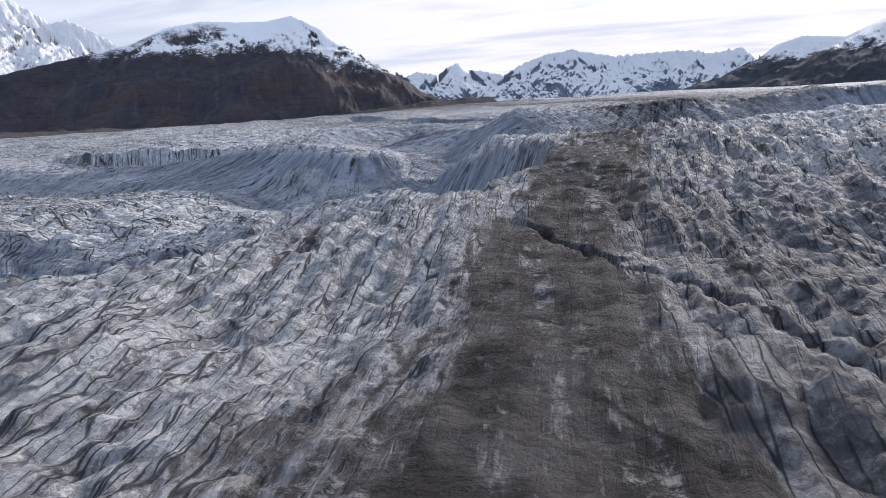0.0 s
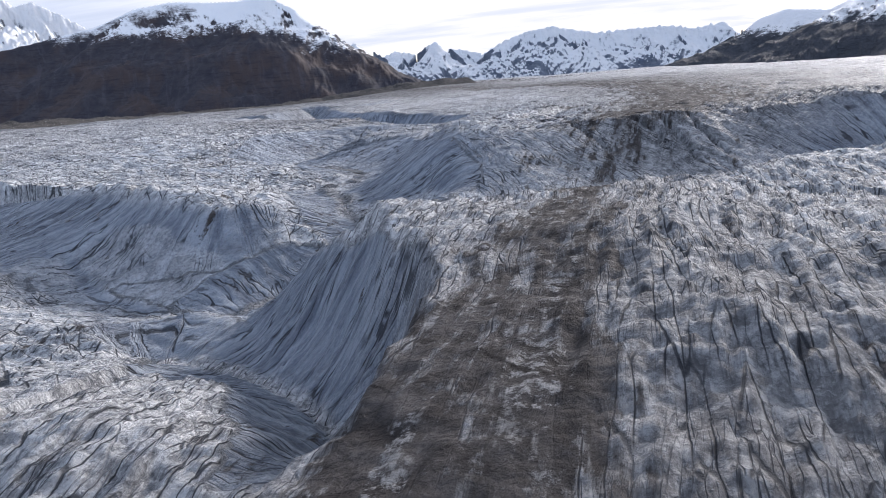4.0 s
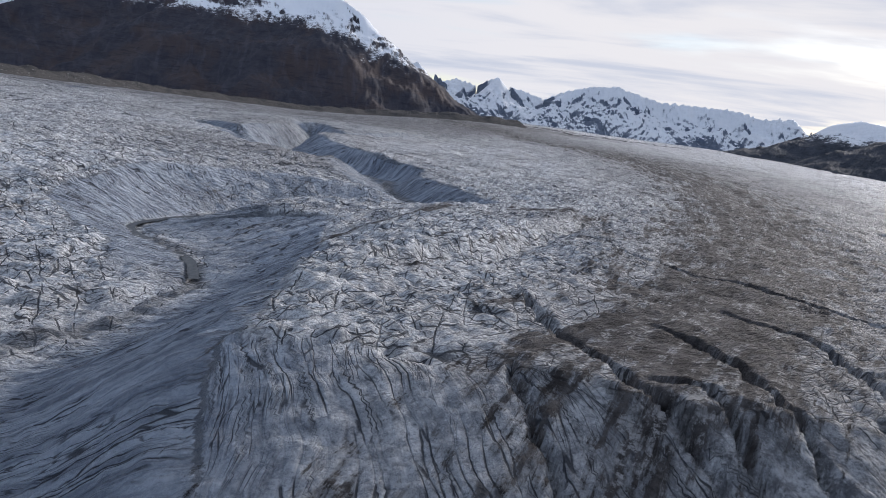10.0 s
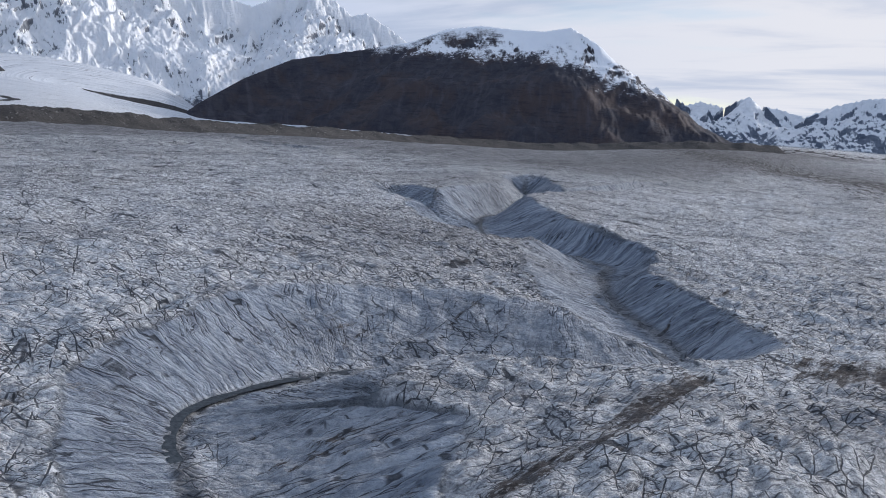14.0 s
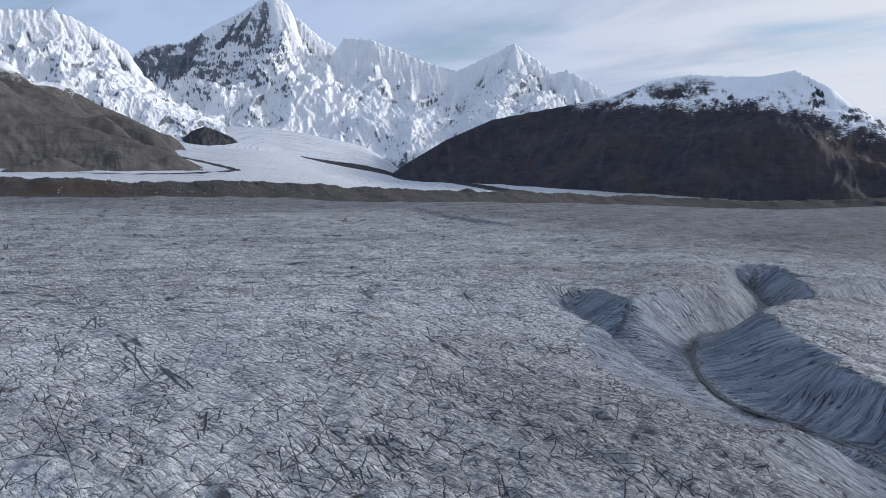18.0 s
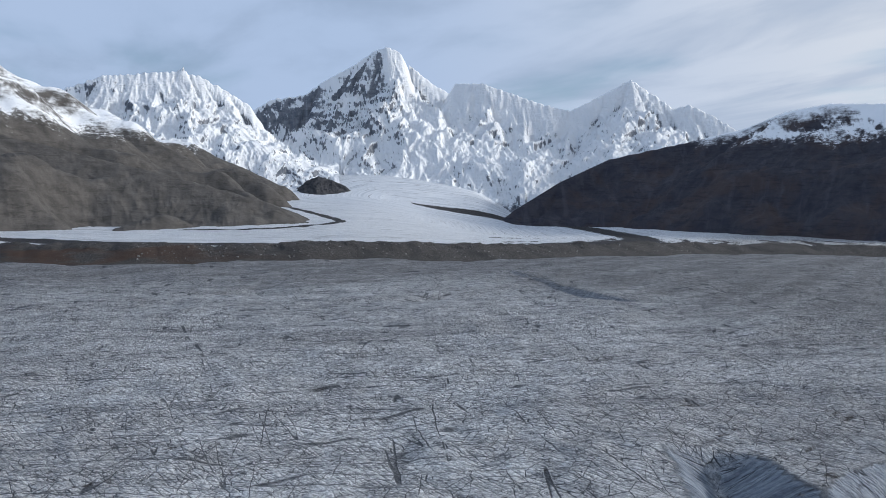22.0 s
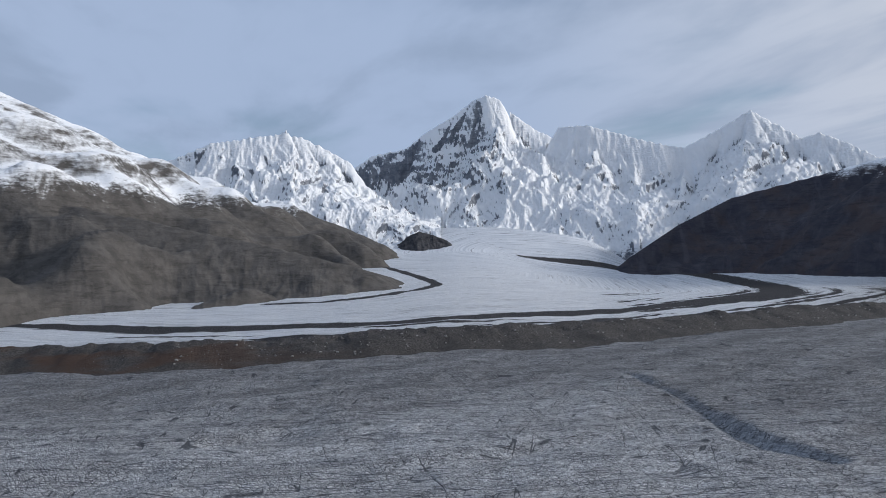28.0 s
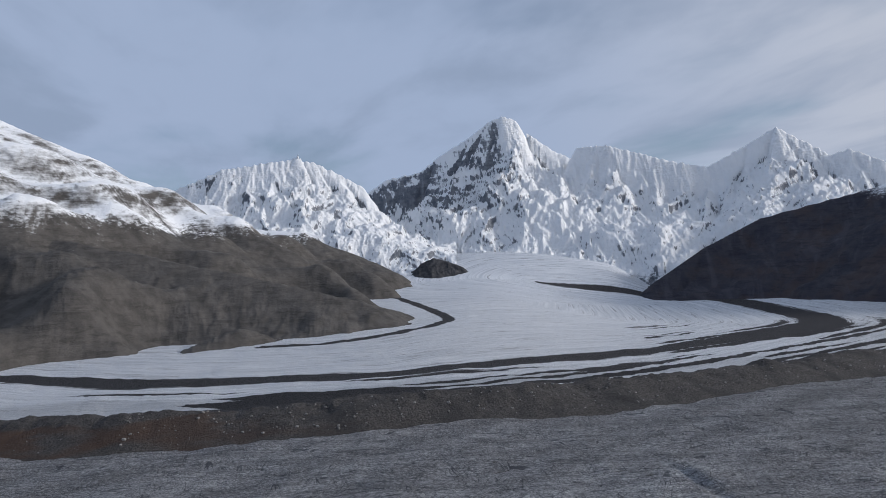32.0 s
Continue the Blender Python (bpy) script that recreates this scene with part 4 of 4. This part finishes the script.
mountain("snow_peak", EYE_B,
         [[(76, 3.6, 4550), (72.6, 6.5, 4500), (71.2, 7.4, 4500), (68.6, 7.85, 4480), (67.2, 8.9, 4460), (64.5, 10.4, 4430), (63.2, 11.35, 4420),
           (62.1, 11.7, 4400), (61.2, 11.4, 4410), (60.5, 10.5, 4420), (58.3, 8.85, 4440), (57, 8.2, 4450)],
          [(61.6, 11.5, 4400), (60.6, 7.5, 4150), (59.5, 4.5, 3950)], [(64.5, 10.2, 4430), (66.5, 6.0, 4150), (67.5, 3.4, 3950)]],
         (53, 79), (3400, 4800), 620, 210, 1.30, (330, 190), snow_rock,
         "steep snow-covered rocky peak with a dark shaded face", 200, 60, 7.0, 0.10,
         lambda a, d, h: 0.07 * smooth(61.6, 63.0, a) * smooth(380, 560, h) + 0.10 * smooth(66.5, 69.5, a) * smooth(420, 560, h)
         - 0.12 * (1 - smooth(60.4, 61.6, a)), ledges=7)
mountain("snow_range", EYE_B,
         [[(60, 6.5, 4450), (57, 8.2, 4350), (56.6, 9.0, 4330), (54.4, 9.0, 4300), (52.3, 8.3, 4300), (49.4, 7.3, 4300), (47.4, 6.8, 4350), (44.7, 8.1, 4450),
           (42.8, 9.1, 4480), (40.9, 7.8, 4500), (39.5, 6.8, 4500), (38.4, 7.1, 4500), (36.7, 6.2, 4500), (35, 5.1, 4500), (31, 4, 4500)],
          [(56.4, 8.8, 4330), (55.4, 5.5, 4050), (54.8, 2.2, 3800)], [(52.3, 8.1, 4300), (51, 4.6, 4000), (50.4, 2, 3750)],
          [(47.4, 6.6, 4350), (47.8, 4.0, 4000), (48, 1.6, 3750)]],
         (30, 62), (3300, 4800), 640, 200, 1.15, (300, 150), snow_rock,
         "snow-covered mountain range with rock ribs", 300, 0, 9.0, 0.045, ledges=5)
peak_with_needle = mountain("snow_mountain", EYE_B,
         [[(92, 5.5, 4100), (86.9, 6.9, 4050), (85.3, 7.55, 4000), (83.3, 8.45, 3980), (81.2, 8.75, 3950), (79.5, 9.0, 3950), (78.1, 9.15, 3950), (77.8, 9.4, 3950),
           (77.4, 9.05, 3950), (76.5, 8.85, 3950), (74.8, 8.0, 3940), (73, 6.95, 3930), (72.2, 5.9, 3920), (70.8, 3.6, 3900), (69, 1.5, 3880)],
          [(79.5, 8.8, 3950), (80.5, 5.8, 3650), (79.5, 3.4, 3350)]],
         (66, 95), (2900, 4300), 620, 190, 1.05, (260, 120), snow_rock,
         "snow-covered mountain with a pinnacle and rock outcrops", 400, 60, 8.0, 0.04, lambda a, d, h: 0.16 * smooth(80.5, 82.5, a) * smooth(560, 640, h) + 0.10 * smooth(300, 200, h), ledges=4)
def spire(parent, az, rise, dist, tall, material):
    """A crooked rock needle on a crest."""
    r = math.radians(az)
    foot = Vector((EYE_B[0] - math.sin(r) * dist, EYE_B[1] + math.cos(r) * dist, EYE_B[2] + dist * math.tan(math.radians(rise)) - 8))
    rng = np.random.default_rng(9)
    bm = bmesh.new()
    rings = []
    for k, (h, w) in enumerate(((0, 17), (0.25, 11.5), (0.5, 8), (0.75, 4.5), (1, 0.8))):
        lean = Vector((2.0 * h, 1.2 * h, 0)) * tall * 0.1
        rings.append([bm.verts.new(foot + lean + Vector((w * (0.8 + 0.4 * rng.random()) * math.cos(i * 0.9), w * (0.8 + 0.4 * rng.random()) * math.sin(i * 0.9),
                                                         h * tall + 2 * rng.random()))) for i in range(7)])
    for lo, hi in zip(rings[:-1], rings[1:]):
        for i in range(7):
            bm.faces.new((lo[i], lo[(i + 1) % 7], hi[(i + 1) % 7], hi[i]))
    bm.faces.new(rings[-1])
    me = bpy.data.meshes.new("pinnacle")
    bm.to_mesh(me)
    bm.free()
    at = me.attributes.new("hold", "FLOAT", "POINT")
    at.data.foreach_set("value", np.full(len(me.vertices), 0.06, np.float32))
    me.materials.append(material)
    ob = new("pinnacle", me)
    ob.parent = parent
    return ob


spire(peak_with_needle, 77.8, 9.1, 3950, 34, snow_rock)
hill_rock = mountain_material("grey_brown_hillside", (0.068, 0.063, 0.058), (0.118, 0.108, 0.099), 285, 75, 1.3, 0.12, 0.12, None, 7.0)
mountain("left_mountain", EYE_B,
         [[(108, 14.5, 2900), (103, 13.6, 2950), (97.9, 12.1, 3000), (95.3, 10.9, 3050), (91.8, 8.7, 3100), (90, 7.6, 3150), (87.3, 6.8, 3200), (85, 5.7, 3200),
           (82.5, 4.5, 3150), (80, 4.05, 3100), (77.4, 3.85, 3050), (75.7, 1.9, 2950), (74.6, 0.3, 2850)],
          [(110, 6.3, 2050), (98.1, 5.4, 2100), (91.2, 3.95, 1870), (83.4, 2.1, 1770), (76.6, 0.4, 1680), (72.5, -0.8, 1660), (69.5, -1.9, 1790), (68.3, -2.5, 1900)]],
         (66, 112), (1000, 3500), 620, 220, 0.50, (240, 12), hill_rock,
         "grey-brown moraine hillside rising to a snowy ridge", 500, rock=0.22, ledges=1.2)
# distance haze and blue shadow are put into this rock colour
far_rock = mountain_material("hazy_shadow_crags", (0.10, 0.125, 0.175), (0.20, 0.225, 0.27), 0, 60, 0.8, 0.2, 0.07)
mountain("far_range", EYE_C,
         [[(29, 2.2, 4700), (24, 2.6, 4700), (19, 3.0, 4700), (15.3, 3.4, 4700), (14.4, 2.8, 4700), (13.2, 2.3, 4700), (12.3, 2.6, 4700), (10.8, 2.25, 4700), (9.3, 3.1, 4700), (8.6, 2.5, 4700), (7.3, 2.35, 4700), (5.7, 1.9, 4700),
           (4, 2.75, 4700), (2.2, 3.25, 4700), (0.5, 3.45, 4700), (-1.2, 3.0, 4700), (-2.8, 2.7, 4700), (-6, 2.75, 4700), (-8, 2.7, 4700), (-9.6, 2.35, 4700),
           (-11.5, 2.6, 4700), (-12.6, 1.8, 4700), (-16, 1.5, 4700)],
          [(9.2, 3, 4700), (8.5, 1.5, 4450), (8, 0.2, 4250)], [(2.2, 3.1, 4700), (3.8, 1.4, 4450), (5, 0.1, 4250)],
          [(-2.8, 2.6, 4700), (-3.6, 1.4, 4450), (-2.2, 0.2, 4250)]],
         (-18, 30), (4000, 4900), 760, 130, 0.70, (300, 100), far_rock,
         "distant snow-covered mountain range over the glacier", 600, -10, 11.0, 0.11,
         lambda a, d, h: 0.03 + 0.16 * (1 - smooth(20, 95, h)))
blue_rock = mountain_material("dark_blue_slope", (0.035, 0.042, 0.055), (0.06, 0.066, 0.08), 118, 40, 1.0, 0.2, 0.1)
mountain("right_mountain", EYE_D,
         [[(-7, -1, 3900), (-9.3, -0.2, 3850), (-12.2, 1.45, 3750), (-14.1, 2.5, 3650), (-15.6, 2.9, 3550), (-18.3, 2.6, 3400), (-20, 3.3, 3250), (-22, 3.95, 3100),
           (-24, 4.1, 2950), (-26.3, 4.15, 2850), (-32, 4.6, 2700), (-40, 4.2, 2600)]],
         (-44, -5), (1900, 4300), 460, 110, 0.42, (260, 34), blue_rock,
         "dark mountain slope with snow along its crest", 700, rock=0.1)

# rock mound that stands out of the upper basin
mound_rock = mountain_material("grey_bedrock", (0.040, 0.040, 0.045), (0.085, 0.083, 0.085), 900, 40, 2.0, 0.2)
mountain("rock_mound", EYE_B,
         [[(68.6, 1.1, 3160), (67.7, 1.45, 3150), (66.7, 1.15, 3140), (65.6, 0.7, 3130)]],
         (64, 70.5), (2950, 3350), 160, 70, 0.62, (70, 14), mound_rock,
         "dark bare rock mound standing out of the snow basin", 800)


# ---- the lateral moraine, the stream, loose stones ----
def moraine_material():
    m = Nodes("moraine_rubble")
    pebble = m.noise(m.pos, 0.55, 9.0, 0.78)
    stone = m.cells(m.pos, 0.35)
    big = m.noise(m.pos, 0.03, 5.0, 0.6)
    col = m.mix(m.ramp(pebble, 0.36, 0.68), (0.030, 0.028, 0.027), (0.13, 0.12, 0.112))
    col = m.mix(m.ramp(big, 0.45, 0.65, 0, 0.6), col, (0.036, 0.035, 0.036))
    rust = m.math("MULTIPLY", m.ramp(m.noise(m.scaled(m.pos, (0.016, 0.006, 0.05)), 1.0, 3.0), 0.46, 0.58), m.attr("rust"))
    col = m.mix(rust, col, m.mix(pebble, (0.045, 0.027, 0.020), (0.095, 0.063, 0.046)))
    h = m.math("ADD", m.math("MULTIPLY", pebble, 1.0), m.math("MULTIPLY", stone, 0.5))
    return m.done(col, 0.92, h, 1.6, 1.0, 0.2)


def lateral_moraine():
    """A long rubble ridge with a gullied flank, between the two ice streams."""
    c = curve(BANK, 60)
    seg = np.hypot(*np.diff(c, axis=0).T)
    s = np.concatenate([[0], np.cumsum(seg)])
    keep = (c[:, 1] > -300) & (c[:, 1] < 2400)
    c, s = c[keep], s[keep]
    t = np.gradient(c, axis=0)
    t /= np.linalg.norm(t, axis=1)[:, None]
    v = np.linspace(-1, 1, 56)
    S, V = np.meshgrid(s, v)
    wide = 58 + 16 * perlin(S / 170, S * 0, 71)
    off = V * wide
    X = c[None, :, 0] - t[None, :, 1] * off
    Y = c[None, :, 1] + t[None, :, 0] * off
    zb, _, _ = relief(X, Y)
    prof = np.clip(1 - np.abs(V) ** 1.25, 0, 1)
    tall = 15 + 5 * perlin(S / 120, V * 0, 72) + 3 * perlin(S / 37, V * 0, 73)
    Z = zb + prof * tall + prof * (2.0 * fbm(S / 22, off / 30, 4, 74) + 1.0 * fbm(S / 6, off / 8, 3, 75)) - 1.2 * (1 - prof)
    rust = 1 - smooth(500, 820, Y)
    ob = sheet("lateral_moraine", X, Y, Z, moraine_material(), dict(rust=rust))
    tagged(ob, "brown rubble moraine ridge with rusty patches between two ice streams", "moraine")
    # boulders strewn over the ridge: the larger ones singly, the rest as rubble
    rng = np.random.default_rng(5)
    pale = boulder_material()
    stones = [boulder_mesh(k, pale) for k in range(8)]
    far_end = np.argmin(np.abs(c[:, 1] - 1500))
    for n in range(240):
        i, j = rng.integers(6, 27), rng.integers(len(s) // 4, far_end)
        r = 0.55 + 1.1 * rng.random() ** 2
        ob = new("boulder", stones[n % 8])
        q = Euler((0.3 * rng.random(), 0.3 * rng.random(), rng.random() * 6.28))
        ob.matrix_world = Matrix.Translation((X[i, j], Y[i, j], Z[i, j] + 0.25 * r)) @ q.to_matrix().to_4x4() @ Matrix.Scale(r, 4)
        tagged(ob, "pale grey angular boulder lying on the rubble moraine ridge", "boulder", "boulders on the moraine")
    bm = bmesh.new()
    for n in range(900):
        i, j = rng.integers(4, 52), rng.integers(len(s) // 5, len(s) - 10)
        r = 0.35 + 0.5 * rng.random() ** 3
        got = bmesh.ops.create_icosphere(bm, subdivisions=1, radius=r)
        q = Euler(rng.random(3) * 6.28).to_matrix()
        for w in got["verts"]:
            w.co = q @ Vector((w.co.x, 0.8 * w.co.y, 0.65 * w.co.z)) * (0.85 + 0.3 * rng.random()) + Vector((X[i, j], Y[i, j], Z[i, j] + 0.15 * r))
    me = bpy.data.meshes.new("rubble")
    bm.to_mesh(me)
    bm.free()
    me.materials.append(pale)
    tagged(new("rubble", me), "small scattered grey stones lying on the moraine ridge", "rubble", kind="stuff")


def boulder_material():
    m = Nodes("pale_boulder")
    n = m.noise(m.pos, 1.4, 7.0, 0.7)
    info = m.nt.nodes.new("ShaderNodeObjectInfo").outputs["Random"]
    col = m.mix(m.ramp(n, 0.35, 0.65), (0.13, 0.125, 0.12), m.mix(info, (0.20, 0.19, 0.18), (0.40, 0.385, 0.36)))
    return m.done(col, 0.9, n, 0.3, 1.0, 0.2)


def boulder_mesh(seed, material):
    """An angular block with knocked-off corners."""
    rng = np.random.default_rng(40 + seed)
    bm = bmesh.new()
    bmesh.ops.create_icosphere(bm, subdivisions=2, radius=1.0)
    cuts = [(Vector(rng.normal(size=3)).normalized(), 0.55 + 0.3 * rng.random()) for _ in range(9)]
    for v in bm.verts:
        for nrm, lim in cuts:
            over = v.co.dot(nrm) - lim
            if over > 0:
                v.co -= nrm * over
        v.co = Vector((v.co.x * 1.2, v.co.y, v.co.z * 0.75))
    me = bpy.data.meshes.new("boulder")
    bm.to_mesh(me)
    bm.free()
    me.materials.append(material)
    return me


lateral_moraine()


def water_material():
    m = Nodes("meltwater")
    n = m.noise(m.pos, 1.2, 4.0, 0.6)
    col = m.mix(m.ramp(n, 0.35, 0.65), (0.022, 0.028, 0.034), (0.06, 0.07, 0.078))
    return m.done(col, 0.4, n, 0.12, 0.6, 0.12)


def meltwater(line, name, half):
    """The running water on the canyon floor."""
    c = curve(line, 24)
    t = np.gradient(c[:, :2], axis=0)
    t /= np.linalg.norm(t, axis=1)[:, None]
    v = np.linspace(-1, 1, 5)
    wide = half + 0.5 * half * perlin(np.arange(len(c)) / 9.0, np.zeros(len(c)), 81)
    off = v[:, None] * wide[None]
    X, Y = c[None, :, 0] - t[None, :, 1] * off, c[None, :, 1] + t[None, :, 0] * off
    Z = np.broadcast_to(c[None, :, 2] + 0.3, X.shape)
    ob = sheet(name, X, Y, Z, water_material())
    tagged(ob, "narrow grey meltwater stream on the canyon floor", "stream", kind="structure")


meltwater(STREAM[9:17], "water_lower", 1.1)
meltwater(STREAM_UP[2:7], "water_upper", 0.8)
